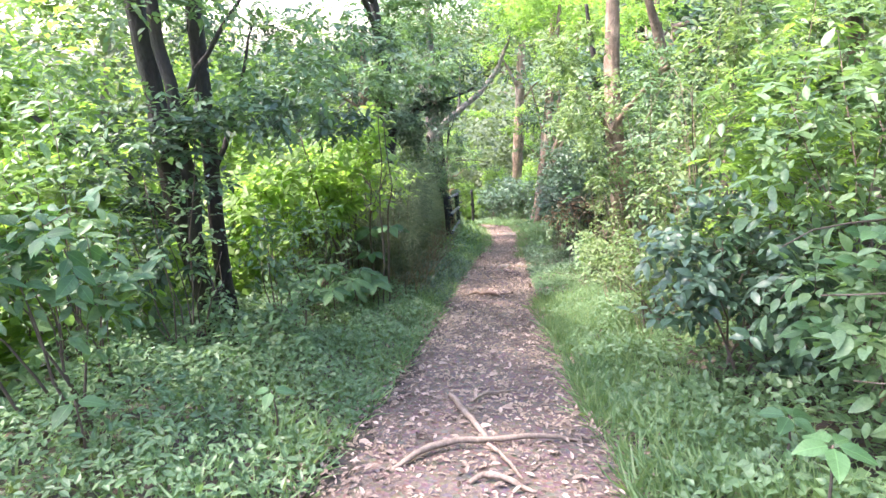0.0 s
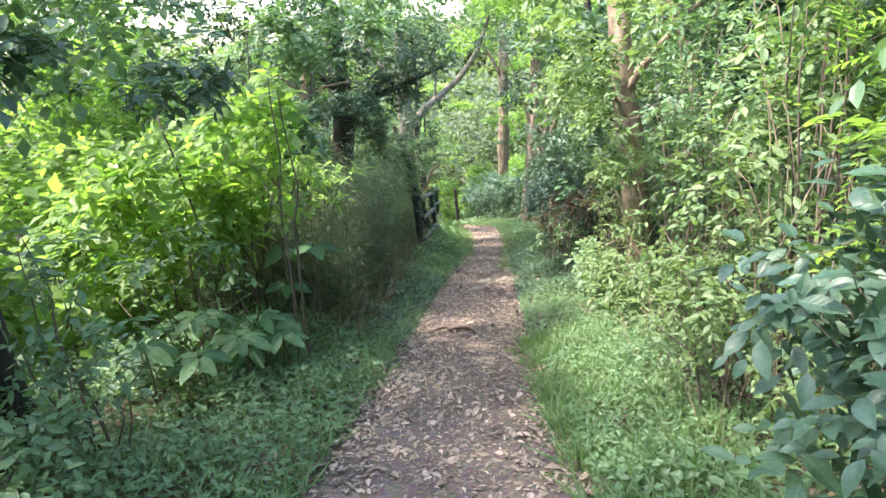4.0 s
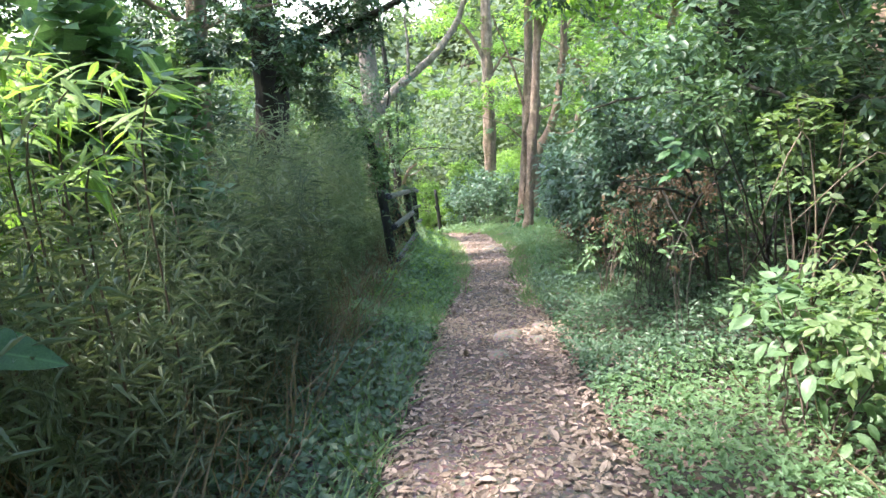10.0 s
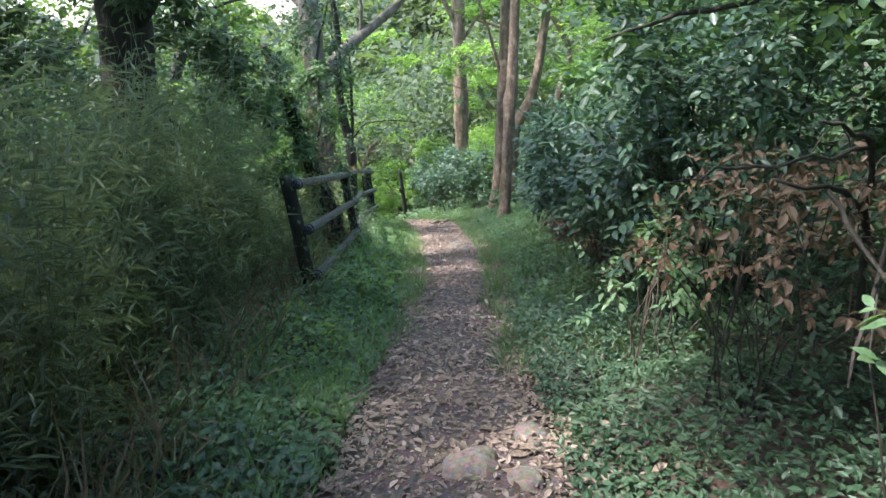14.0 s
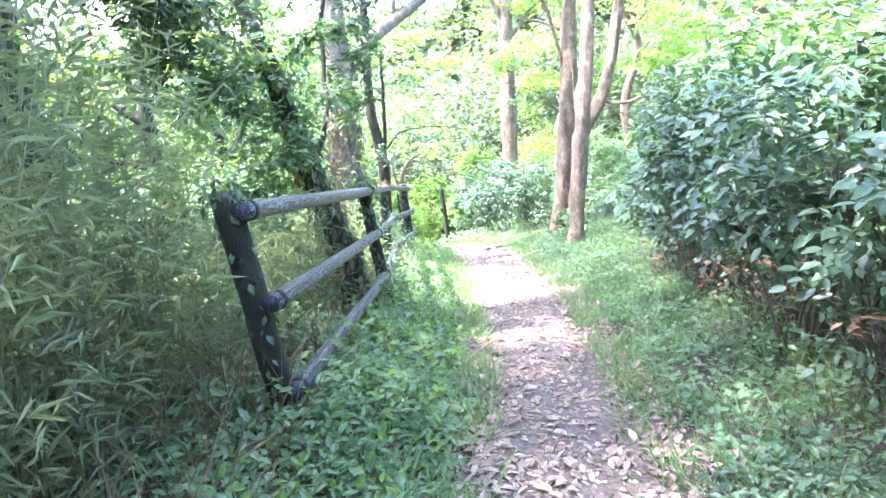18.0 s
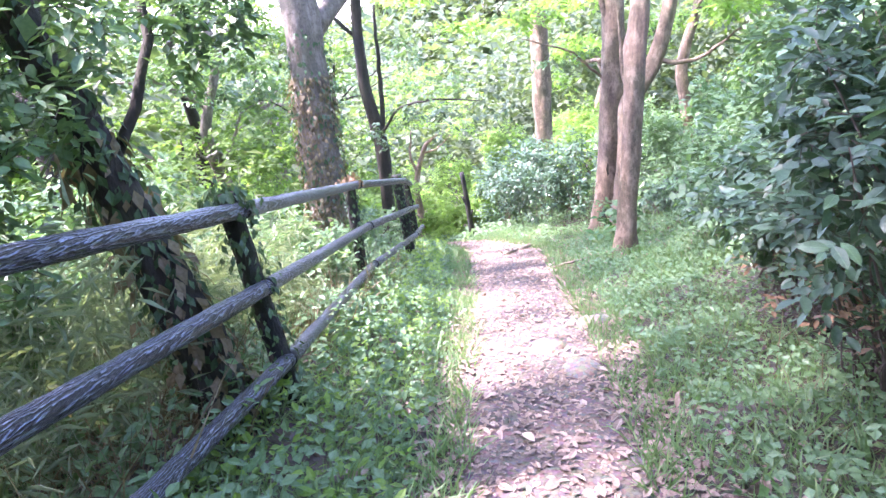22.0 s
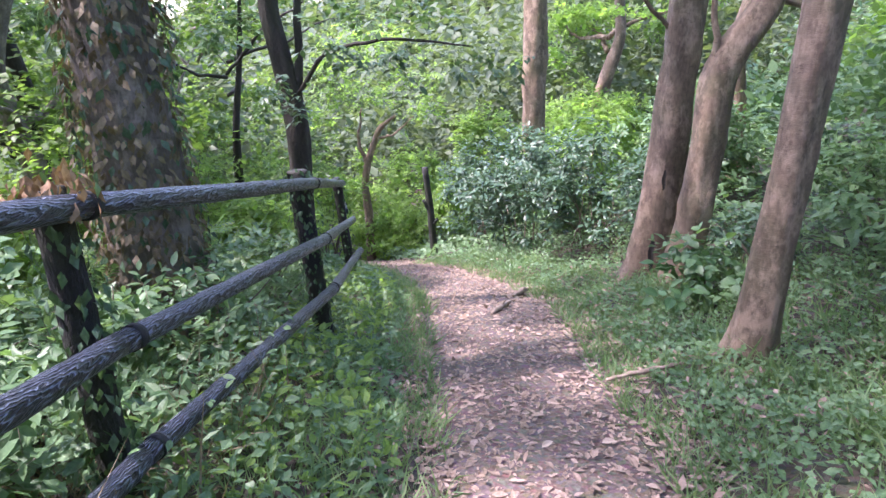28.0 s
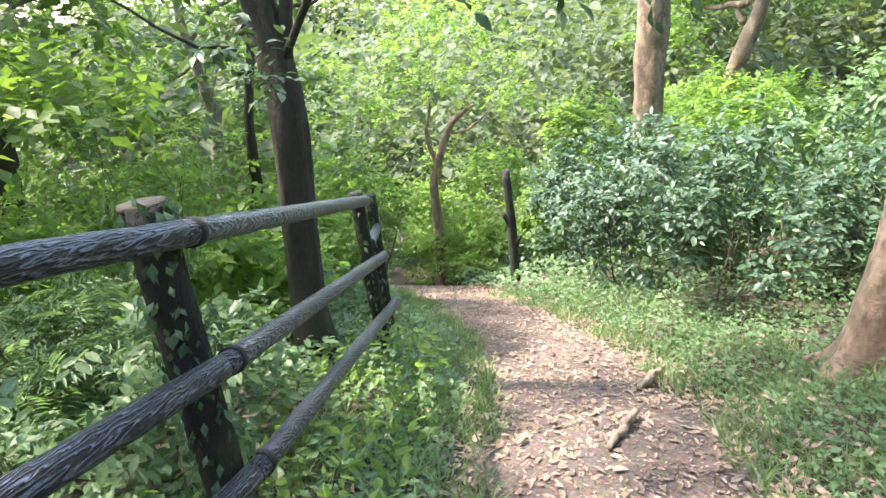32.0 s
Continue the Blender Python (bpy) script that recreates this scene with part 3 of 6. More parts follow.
tree("bending brown trunk forking above the bushes", g3(2.72, 30.3), trunk_line(2.66, 30.3, [(2.72, 30.3, -6.2), (2.8, 30.3, -5.5), (2.83, 30.3, -4.8), (2.86, 30.3, -4.3), (2.95, 30.3, -4.0), (3.3, 30.3, -3.6), (3.6, 30.4, -2.6), (3.85, 30.6, -1), (4.0, 31, 3)]),
     (0.26, 0.2, 0.185, 0.178, 0.175, 0.17, 0.15, 0.13, 0.11, 0.06), M_BARK_BROWN, [([(2.87, 30.3, -4.25), (2.75, 30.3, -3.7), (2.7, 30.3, -2.6)], (0.045, 0.035, 0.02)), ([(3.35, 30.3, -3.5), (4.0, 30.1, -3.6), (4.8, 30.0, -3.0)], (0.05, 0.035, 0.015))],
     [(4.0, 31, 3, 3, 3, 1.6), (4.8, 30.2, -2.4, 1.2, 1.2, 0.7)], 5000, 0.15, M_LEAF_BRIGHT)
# Tall trunk beyond the bend
tree("tall reddish-brown trunk on the slope beyond the bend", g3(1.9, 40), trunk_line(1.9, 40, [(1.9, 40, -6.2), (1.93, 40, -2.6), (1.95, 40.1, 2), (1.8, 40.2, 6)]),
     (0.36, 0.3, 0.27, 0.22, 0.12), M_BARK_BROWN, [([(1.93, 40, -1.5), (1.0, 39.8, 0.2), (-0.6, 39.6, 1.4)], (0.12, 0.08, 0.04)), ([(1.93, 40, -2.2), (2.8, 40, -1.0), (3.8, 40, -0.4)], (0.08, 0.05, 0.03))],
     [(1.8, 40, 4, 4, 4, 2.0), (0, 40, 0.6, 2.2, 2.2, 0.8), (3.6, 39.8, -0.6, 1.6, 1.6, 0.7), (0.4, 38.4, -2.6, 1.8, 1.2, 0.22), (2.6, 37.4, -2.2, 1.6, 1.2, 0.2), (-1.6, 38.2, -1.6, 1.6, 1.2, 0.25), (3.4, 38.5, -3.6, 1.4, 1.2, 0.2)], 9000, 0.18, M_LEAF_BRIGHT)
# Ivy trunk and its great bough
tree("thick ivy-covered trunk behind the fence", g3(-2.15, 27.6), trunk_line(-2.15, 27.6, [(-2.2, 27.5, -5.0), (-2.22, 27.5, -4.0), (-2.16, 27.5, -2.4), (-2.2, 27.6, -0.5), (-2.4, 27.8, 4)]),
     (0.38, 0.3, 0.275, 0.255, 0.22, 0.1), M_BARK_GREY, [([(-2.15, 27.6, -2.5), (-1.7, 28.2, -1.85), (-1.0, 29.1, -1.35), (-0.2, 30.0, -0.75), (0.5, 30.8, 0.2), (1.0, 31.4, 1.6)], (0.17, 0.145, 0.13, 0.12, 0.1, 0.06)),
      ([(-1.2, 28.9, -1.5), (-1.1, 29.1, -0.8), (-1.15, 29.2, 0.4)], (0.06, 0.05, 0.03)),
      ([(-2.2, 27.6, -0.9), (-3.4, 28, 0.4), (-4.6, 28.4, 1.4)], (0.1, 0.07, 0.04))],
     [(-3.4, 28.2, 2.2, 3.4, 4.0, 1.6), (0.6, 32, 1.6, 2, 2, 0.9)], 3600, 0.16, M_LEAF_MID)
# Dark trunk C behind the fence end
tree("dark slender trunk leaning behind the fence end", g3(-1.93, 30.8), trunk_line(-1.92, 30.8, [(-1.95, 30.8, -6.2), (-1.92, 30.8, -5.2), (-1.89, 30.8, -4.6), (-1.98, 30.8, -4.15), (-2.1, 30.8, -3.4), (-2.06, 30.8, -2.4), (-1.96, 30.7, -1.5), (-2.1, 30.6, 1.2)]),
     (0.19, 0.14, 0.125, 0.13, 0.125, 0.115, 0.1, 0.085, 0.05), M_BARK_DARK, [([(-1.88, 30.8, -4.5), (-1.78, 30.8, -4.0), (-1.76, 30.85, -3.3), (-1.7, 30.9, -2.0)], (0.06, 0.05, 0.045, 0.025)), ([(-1.86, 30.75, -4.4), (-1.35, 30.45, -3.85), (-0.6, 30.0, -3.75), (0.2, 29.8, -3.85)], (0.03, 0.025, 0.018, 0.008)), ([(-2.06, 30.8, -2.6), (-2.7, 30.6, -1.9), (-3.4, 30.4, -1.5)], (0.04, 0.03, 0.012))],
     [(-2.0, 30.4, 1.1, 1.6, 1.6, 1.0), (-0.65, 29.95, -3.5, 0.9, 0.5, 0.25), (-1.1, 30.6, -2.9, 0.6, 0.5, 0.4), (-3.0, 30.5, -1.6, 0.7, 0.6, 0.35)], 2600, 0.11, M_LEAF_MID)
# Leaning snag with ivy behind post two
tree("dark leaning ivy-clad trunk behind the fence", g3(-1.2, 21.1), trunk_line(-1.0, 21.0, [(-1.15, 20.95, -3.65), (-1.32, 20.95, -3.05), (-1.46, 20.95, -2.5), (-1.62, 20.95, -1.85), (-1.78, 20.95, -1.4)]),
     (0.15, 0.115, 0.1, 0.09, 0.075, 0.05), M_BARK_DARK, [([(-1.32, 20.95, -3.0), (-1.15, 21.3, -2.5), (-1.2, 21.6, -1.6), (-0.95, 21.8, -0.8)], (0.03, 0.025, 0.02, 0.01))],
     [(-1.15, 21.6, -1.3, 0.7, 0.8, 0.7), (-1.0, 21.6, -2.3, 0.35, 0.4, 0.4), (-1.7, 21.5, -2.2, 0.45, 0.5, 0.6), (-1.75, 20.0, -2.0, 0.5, 0.6, 0.5), (-1.45, 19.6, -1.55, 0.4, 0.5, 0.3), (-2.2, 20.2, -1.5, 0.7, 0.7, 0.5)], 3400, 0.075, M_LEAF_DARK, L_HEX)
# Dark tree arching over the thicket
tree("dark crooked tree spreading over the bamboo thicket", g3(-2.8, 19), trunk_line(-2.85, 19.1, [(-2.8, 19, -3.6), (-2.78, 19, -1.75), (-2.68, 19, -0.9), (-2.72, 18.9, 0.6), (-2.9, 18.7, 2.5)]),
     (0.36, 0.3, 0.27, 0.25, 0.19, 0.1), M_BARK_DARK, [([(-2.62, 18.95, -1.15), (-2.0, 18.85, -0.45), (-1.2, 18.6, -0.2), (-0.3, 18.3, 0.2)], (0.1, 0.08, 0.06, 0.03)), ([(-2.6, 18.9, -0.4), (-3.6, 18.6, 0.5), (-4.5, 18.2, 1.0)], (0.09, 0.06, 0.03)), ([(-2.7, 18.85, 1.2), (-2.9, 16.6, 2.6), (-3.0, 14.6, 3.1)], (0.1, 0.07, 0.03))],
     [(-2.4, 18.6, 0.9, 2.0, 1.8, 0.9), (-0.7, 18.6, 0.45, 1.0, 1.2, 0.75), (-1.6, 18.8, -0.1, 0.9, 0.9, 0.4), (-2.5, 20.1, -1.1, 0.8, 0.8, 0.4), (-3.6, 18.6, -1.3, 0.8, 0.8, 0.6), (-3.4, 16.6, -0.6, 0.8, 0.8, 0.4), (-1.9, 17.6, -0.6, 0.6, 0.6, 0.3)], 6500, 0.1, M_LEAF_DARK)
tree("brown trunk standing in the bamboo thicket", g3(-3.3, 17.2), trunk_line(-3.35, 17.2, [(-3.2, 17.1, -2.4), (-3.1, 17, -1.4), (-3.06, 17, -0.7), (-2.94, 17, 0.0), (-2.9, 17.1, 1.6)]),
     (0.16, 0.135, 0.125, 0.12, 0.11, 0.06), M_BARK_BROWN, [([(-3.0, 17, -0.3), (-2.5, 16.9, -0.05), (-1.9, 16.8, 0.0)], (0.04, 0.03, 0.012)), ([(-3.0, 17, -0.2), (-3.7, 16.8, 0.3), (-4.4, 16.5, 0.5)], (0.045, 0.03, 0.012))],
     [(-3.0, 17.0, 1.0, 1.2, 1.0, 0.6), (-4.3, 16.4, 0.5, 0.8, 0.6, 0.4)], 1500, 0.1, M_LEAF_MID, L_HEX)
# Trunks among the shrubs at the start
tree("dark twin-stemmed tree among shrubs by the path", g3(-2.95, 7.3), trunk_line(-2.7, 7.3, [(-2.8, 7.25, -1.0), (-2.92, 7.2, -0.2), (-2.98, 7.2, 0.7), (-3.06, 7.2, 1.7), (-3.2, 7.3, 4)]),
     (0.15, 0.105, 0.095, 0.09, 0.085, 0.05), M_BARK_DARK, [([(-2.74, 7.25, -1.3), (-2.66, 6.95, -0.4), (-2.62, 6.9, 0.4), (-2.75, 6.9, 1.6), (-2.9, 6.9, 3.0)], (0.075, 0.07, 0.066, 0.055, 0.03)), ([(-2.9, 7.2, -0.4), (-3.5, 7.1, 0.3), (-4.2, 7.0, 0.8)], (0.05, 0.035, 0.02)), ([(-3.05, 7.2, 0.3), (-2.7, 7.4, 1.0), (-2.2, 7.6, 1.8)], (0.04, 0.03, 0.015)), ([(-3.12, 7.2, 1.7), (-3.0, 8.6, 3.0), (-2.8, 10.6, 3.8)], (0.06, 0.05, 0.02))],
     [(-2.9, 7.6, 1.9, 1.7, 1.6, 0.8), (-1.9, 8.6, 1.35, 1.0, 1.3, 0.65), (-4.0, 7.0, 1.0, 1.2, 1.0, 0.7), (-3.2, 6.2, 4.8, 2.6, 2.4, 1.2), (-2.5, 6.6, 0.75, 0.8, 0.7, 0.3), (-1.9, 7.3, 0.95, 0.6, 0.8, 0.3), (-3.4, 6.3, 0.5, 0.7, 0.6, 0.4)], 9000, 0.1, M_LEAF_MID, L_HEX)
tree("dark thin trunk among shrubs by the path", g3(-2.85, 7.7), trunk_line(-2.68, 7.65, [(-2.74, 7.65, -1.2), (-2.75, 7.65, -0.3), (-2.72, 7.6, 0.5), (-2.7, 7.6, 1.7), (-2.6, 7.8, 3.8)]),
     (0.12, 0.088, 0.08, 0.075, 0.07, 0.04), M_BARK_DARK, [([(-2.76, 7.65, 0.0), (-2.5, 7.9, 0.7), (-2.3, 8.0, 1.5)], (0.035, 0.025, 0.012))],
     [(-2.3, 8.4, 0.8, 0.9, 1.2, 0.6), (-2.4, 5.8, 2.4, 1.2, 1.4, 0.6), (-3.2, 5.0, 5.5, 2.6, 3, 1.2)], 6000, 0.12, M_LEAF_MID)
# Trees further back, left
def back_tree(label, x, y, h, r, lean, mat, leaf_m, group, n=5200, leaf=0.17, open_top=False):
    z = float(gz(x, y))
    k = rng.normal(size=(6, 2)) * 0.18
    line = [(x + lean * u + k[q, 0] * u * 2, y + k[q, 1], z + h * u) for q, u in enumerate((0.12, 0.35, 0.55, 0.8, 1.0))]
    limbs, crown = [], [(x + lean, y, z + h + 0.6, 2.4, 2.4, 1.3)]
    for q in range(4):
        u = rng.uniform(0.4, 0.85)
        a = rng.uniform(0, 2 * np.pi)
        o = np.array((x + lean * u, y, z + h * u))
        e = o + np.array((math.cos(a) * 2.2, math.sin(a) * 1.6, rng.uniform(0.5, 1.6)))
        m = (o + e) / 2 + rng.normal(size=3) * 0.22 - UP * 0.15
        limbs.append(([tuple(o), tuple((o + m) / 2 + rng.normal(size=3) * 0.1), tuple(m), tuple((m + e) / 2 + rng.normal(size=3) * 0.15), tuple(e)], (r * .4, r * .34, r * .26, r * .18, r * .07)))
        if not open_top:
            crown.append((*e, 1.3, 1.2, 0.45))
        crown.append((x + rng.normal() * 1.6, y + rng.normal() * 1.4, z + h * rng.uniform(0.3, 0.55 if open_top else 0.75), 1.2, 1.2, 0.4))
    if open_top:
        crown[0] = (x + lean, y, z + h + 0.6, 0.8, 0.8, 0.5)
    tree(label, (x, y, z), trunk_line(x, y, line), (r * 1.5, r * 1.05, r, r * .85, r * .6, r * .3), mat, limbs, crown, n, leaf, leaf_m, L_FAR, group, 9)


for x, y, h, r, lean, mt in ((-5.6, 31, 6.5, 0.14, 0.4, M_BARK_GREY), (-7.3, 33, 7.5, 0.17, 0.5, M_BARK_DARK), (-6.5, 38, 7, 0.14, -0.3, M_BARK_GREY), (-9, 27, 7, 0.16, 0.5, M_BARK_GREY), (-6.2, 22.5, 7, 0.14, 0.3, M_BARK_DARK), (-10.5, 40, 8, 0.2, 0.8, M_BARK_GREY), (-5.0, 25.5, 6.5, 0.15, 0.5, M_BARK_DARK), (-4.2, 34.0, 5.0, 0.08, 0.5, M_BARK_DARK), (-9.5, 17, 7, 0.16, 0.4, M_BARK_GREY)):
    back_tree("slender grey-brown trunk in the wood below the fence", x, y, h, r, lean, mt, M_LEAF_LIGHT, "trees below the fence", 2200 if x > -6.4 else 6500, 0.13 if x > -6.4 else 0.17, x > -6.4)
tree("small crooked tree below the bend", g3(-2.6, 40), trunk_line(-2.62, 40, [(-2.6, 40, -8.6), (-2.66, 40, -7.8), (-2.5, 40, -7.1), (-2.15, 40, -6.3), (-1.7, 40.1, -6.0)]),
     (0.13, 0.11, 0.1, 0.095, 0.07, 0.03), M_BARK_BROWN, [([(-2.55, 40, -7.3), (-2.75, 40, -6.6), (-2.6, 40.1, -5.8)], (0.06, 0.045, 0.02)), ([(-2.3, 40, -6.6), (-1.8, 39.9, -6.5), (-1.2, 39.8, -6.0)], (0.04, 0.03, 0.012))],
     [(-3.0, 40.4, -5.3, 1.6, 1.2, 0.9), (-1.3, 40.2, -5.2, 1.3, 1.0, 0.9), (-2.2, 40.6, -4.2, 1.7, 1.2, 0.8), (-0.7, 40.0, -5.8, 0.8, 0.8, 0.5), (-3.9, 40.2, -6.2, 0.9, 0.8, 0.5)], 3000, 0.12, M_LEAF_BRIGHT)
# Trees on the bank, right
for x, y, h, r, lean, mt in ((4.6, 9.5, 7, 0.1, -0.4, M_LEAF_MID), (3.9, 15, 6.5, 0.13, -0.3, M_LEAF_DARK), (5.2, 21, 8, 0.12, -0.6, M_LEAF_BRIGHT), (6.5, 28, 8, 0.13, -0.4, M_LEAF_BRIGHT), (5.5, 36, 8, 0.14, 0.2, M_LEAF_BRIGHT), (8.5, 34, 9, 0.25, 0, M_LEAF_BRIGHT), (4.2, 3.0, 7, 0.15, -0.5, M_LEAF_MID), (4.2, 43, 9, 0.2, 0.3, M_LEAF_BRIGHT)):
    back_tree("brown trunk on the wooded bank", x, y, h, r, lean, M_BARK_BROWN, mt, "trees on the bank")
STOUT = tree("stout rough-barked trunk rising from the bramble bank", g3(2.3, 11.4), trunk_line(2.35, 11.4, [(2.25, 11.4, -1.4), (2.1, 11.4, -0.5), (1.98, 11.45, 0.2), (1.9, 11.5, 1.4), (1.8, 11.7, 3.5)]),
     (0.2, 0.15, 0.135, 0.125, 0.11, 0.07), M_BARK_BROWN, [([(2.0, 11.4, 0.1), (2.5, 11.0, 0.9), (3.2, 10.8, 1.4)], (0.05, 0.035, 0.015)), ([(2.05, 11.4, -0.2), (1.75, 11.1, 0.3), (1.5, 10.8, 0.55)], (0.03, 0.02, 0.01))], [(1.9, 11.8, 3.6, 1.4, 1.5, 0.7), (2.6, 11.0, 1.0, 0.6, 0.6, 0.4)], 2600, 0.1, M_LEAF_MID, L_HEX)
# Dark evergreen that overhangs the path from the bank
tree("dark evergreen tree spreading low over the shaded bank", g3(3.7, 15.2), trunk_line(3.75, 15.25, [(3.55, 15.2, -2.0), (3.1, 15.0, -1.3), (2.5, 14.6, -0.6), (2.2, 14.5, 0.6), (1.9, 14.5, 2.0)]),
     (0.15, 0.11, 0.1, 0.085, 0.07, 0.03), M_BARK_DARK, [([(3.0, 14.9, -1.25), (2.4, 14.1, -0.95), (1.9, 13.4, -0.8), (1.4, 12.8, -0.85)], (0.03, 0.022, 0.015, 0.006)), ([(2.8, 14.8, -0.95), (2.0, 14.6, -0.25), (1.3, 14.4, 0.05), (0.8, 14.3, 0.2)], (0.025, 0.02, 0.014, 0.006)),
      ([(3.1, 15.0, -1.3), (2.4, 15.3, -1.15), (1.8, 15.6, -1.2), (1.4, 15.7, -1.35)], (0.025, 0.02, 0.014, 0.006)), ([(2.5, 14.6, -0.6), (2.3, 13.4, 0.1), (2.1, 12.4, 0.4)], (0.03, 0.022, 0.01)), ([(2.4, 14.1, -1.0), (2.5, 13.2, -1.1), (2.6, 12.6, -1.0)], (0.018, 0.014, 0.007))],
     [(1.75, 13.3, -0.55, 0.75, 0.7, 0.35), (1.2, 14.3, -0.05, 0.6, 0.9, 0.4), (1.6, 15.5, -1.05, 0.6, 0.7, 0.4), (2.2, 12.7, 0.1, 0.9, 0.8, 0.6), (2.3, 14.6, 0.6, 1.2, 1.3, 0.8), (2.7, 13.4, -0.8, 0.8, 0.9, 0.4), (1.0, 14.8, 0.8, 0.8, 1.0, 0.5), (2.4, 15.6, -0.5, 0.9, 0.8, 0.6), (1.5, 12.8, -0.85, 0.45, 0.4, 0.22), (1.35, 15.4, -1.5, 0.4, 0.5, 0.3), (2.9, 14.4, -1.3, 0.6, 0.8, 0.5)], 8200, 0.08, M_LEAF_DARK, L_HEX)


# ---- unseen boughs added above head height to shade the path and banks ----
def shade_boughs(owner, limb, spots, n, leaf, mat):
    """Unseen boughs added to a tree to cast shade: spots are the shaded place (x, y), the height above the ground and
    the spread.
    """
    rows = []
    for sx, sy, h, r in spots:
        x, y = sx - 0.575 * h, sy - 0.05 * h
        z = float(gz(sx, sy)) + h
        rows.append((x, y, z, r, r, r * 0.45))
    wpart("limb", tube("limb", [limb, ((limb[0] + rows[0][0]) / 2, (limb[1] + rows[0][1]) / 2, (limb[2] + rows[0][2]) / 2 + 0.3), rows[0][:3]], (0.09, 0.06, 0.02), M_BARK_DARK, 12, 7, 0.06, 0.01), owner)
    cl = np.concatenate([sub_clumps(r[:3], r[3:], 22, low=-1) for r in rows])
    wpart("crown", leaf_mesh("crown", cl, n, leaf, L_FAR, mat), owner)


TREES = {o["label"]: o for o in bpy.data.objects if o.name.startswith("tree") and "label" in o}

def hang(owner, rows, n, leaf, mat, shape=L_HEX):
    """Low leafy sprays of a tree."""
    cl = np.concatenate([sub_clumps(r[:3], r[3:], 9, low=-1) for r in rows])
    at, along, normal, line = shoots(cl, n, leaf, 0.45)
    wpart("leafy_spray", mesh_np("leafy_spray", *scatter(shape, at, along, normal, leaf * rng.uniform(0.55, 1.25, len(at))), mat, True), owner)["kind"] = "stuff"
    wpart("branching", twig_mesh("branching", line, 0.003, M_BARK_DARK), owner)["kind"] = "stuff"


DARK_TREE = TREES["dark crooked tree spreading over the bamboo thicket"]
TWIN_TREE = TREES["dark twin-stemmed tree among shrubs by the path"]
IVY_TREE = TREES["thick ivy-covered trunk behind the fence"]
shade_boughs(TWIN_TREE, (-3.2, 7.3, 3.6), [(-0.2, 5.9, 7.0, 1.3), (0.5, 8.2, 7.5, 1.1), (-1.7, 3.8, 6.5, 0.9), (2.6, 4.6, 7.5, 1.3)], 3400, 0.15, M_LEAF_MID)
shade_boughs(DARK_TREE, (-2.9, 18.7, 2.3), [(0.3, 16.5, 7.5, 1.2), (0.2, 14.6, 7.5, 1.2), (0.3, 12.9, 7.5, 1.2), (0.85, 11.0, 7.5, 0.7), (0.5, 9.5, 7.5, 0.7), (-1.3, 12.7, 6.5, 0.8), (-2.3, 11.6, 6.5, 0.4), (-1.8, 13.6, 6.5, 1.5), (2.4, 17.2, 8.0, 1.3), (2.1, 14.6, 8.0, 0.9), (2.6, 20.5, 8.0, 1.5)], 18000, 0.15, M_LEAF_MID)
shade_boughs(IVY_TREE, (-2.3, 27.8, 2.0), [(1.5, 24.0, 7.5, 1.3), (1.6, 21.6, 7.5, 1.3), (1.2, 26.3, 7.5, 1.3), (1.4, 19.2, 7.5, 1.2), (2.4, 23.0, 8.0, 1.5)], 5600, 0.15, M_LEAF_MID)


A1_TREE = TREES["brown trunk of a twin-stemmed tree with a rotten hollow"]
shade_boughs(A1_TREE, (2.9, 31.4, 3.6), [(2.8, 28.0, 9.0, 1.5), (4.2, 29.0, 9.0, 1.6), (3.0, 26.0, 9.0, 1.4), (4.6, 31.2, 9.0, 1.5), (4.6, 26.6, 9.0, 1.5)], 5500, 0.15, M_LEAF_MID)
hang(STOUT, [(1.25, 9.6, 0.35, 0.35, 0.5, 0.3), (1.05, 10.2, 0.85, 0.4, 0.5, 0.3), (1.35, 8.8, 0.7, 0.4, 0.5, 0.3), (1.5, 9.4, -0.15, 0.3, 0.5, 0.3), (1.1, 9.2, 1.3, 0.5, 0.6, 0.35), (1.6, 10.7, -0.1, 0.35, 0.5, 0.35), (1.35, 11.4, 0.3, 0.4, 0.5, 0.4), (1.95, 10.9, -0.4, 0.3, 0.25, 0.4), (1.75, 10.8, 0.3, 0.35, 0.3, 0.4), (2.1, 10.9, -1.0, 0.35, 0.3, 0.35), (1.5, 12.0, 0.1, 0.45, 0.5, 0.4), (1.0, 11.3, 1.2, 0.5, 0.6, 0.35)], 4600, 0.075, M_LEAF_YELLOW)
hang(TWIN_TREE, [(-4.6, 10.6, 1.9, 0.9, 0.7, 0.4), (-4.8, 7.4, 2.5, 0.8, 0.7, 0.4), (-3.6, 8.4, 2.6, 0.9, 0.7, 0.4), (-6.2, 9.6, 2.1, 0.9, 0.7, 0.4)], 1200, 0.1, M_LEAF_MID, L_FAR)
hang(TWIN_TREE, [(-1.1, 10.3, 0.9, 0.6, 0.6, 0.3), (-1.6, 10.9, 0.7, 0.6, 0.5, 0.3), (-0.8, 11.4, 1.0, 0.5, 0.6, 0.25)], 2000, 0.09, M_LEAF_MID)
hang(DARK_TREE, [(-3.26, 13.3, 1.40, 0.85, 0.6, 0.42), (-1.96, 13.3, 1.46, 0.85, 0.6, 0.42), (-2.68, 13.3, 0.85, 0.85, 0.6, 0.42), (-4.43, 13.3, 1.60, 0.85, 0.6, 0.42), (-5.72, 13.3, 1.62, 0.85, 0.6, 0.42), (-5.16, 13.3, 1.17, 0.85, 0.6, 0.42)], 3400, 0.1, M_LEAF_DARK)
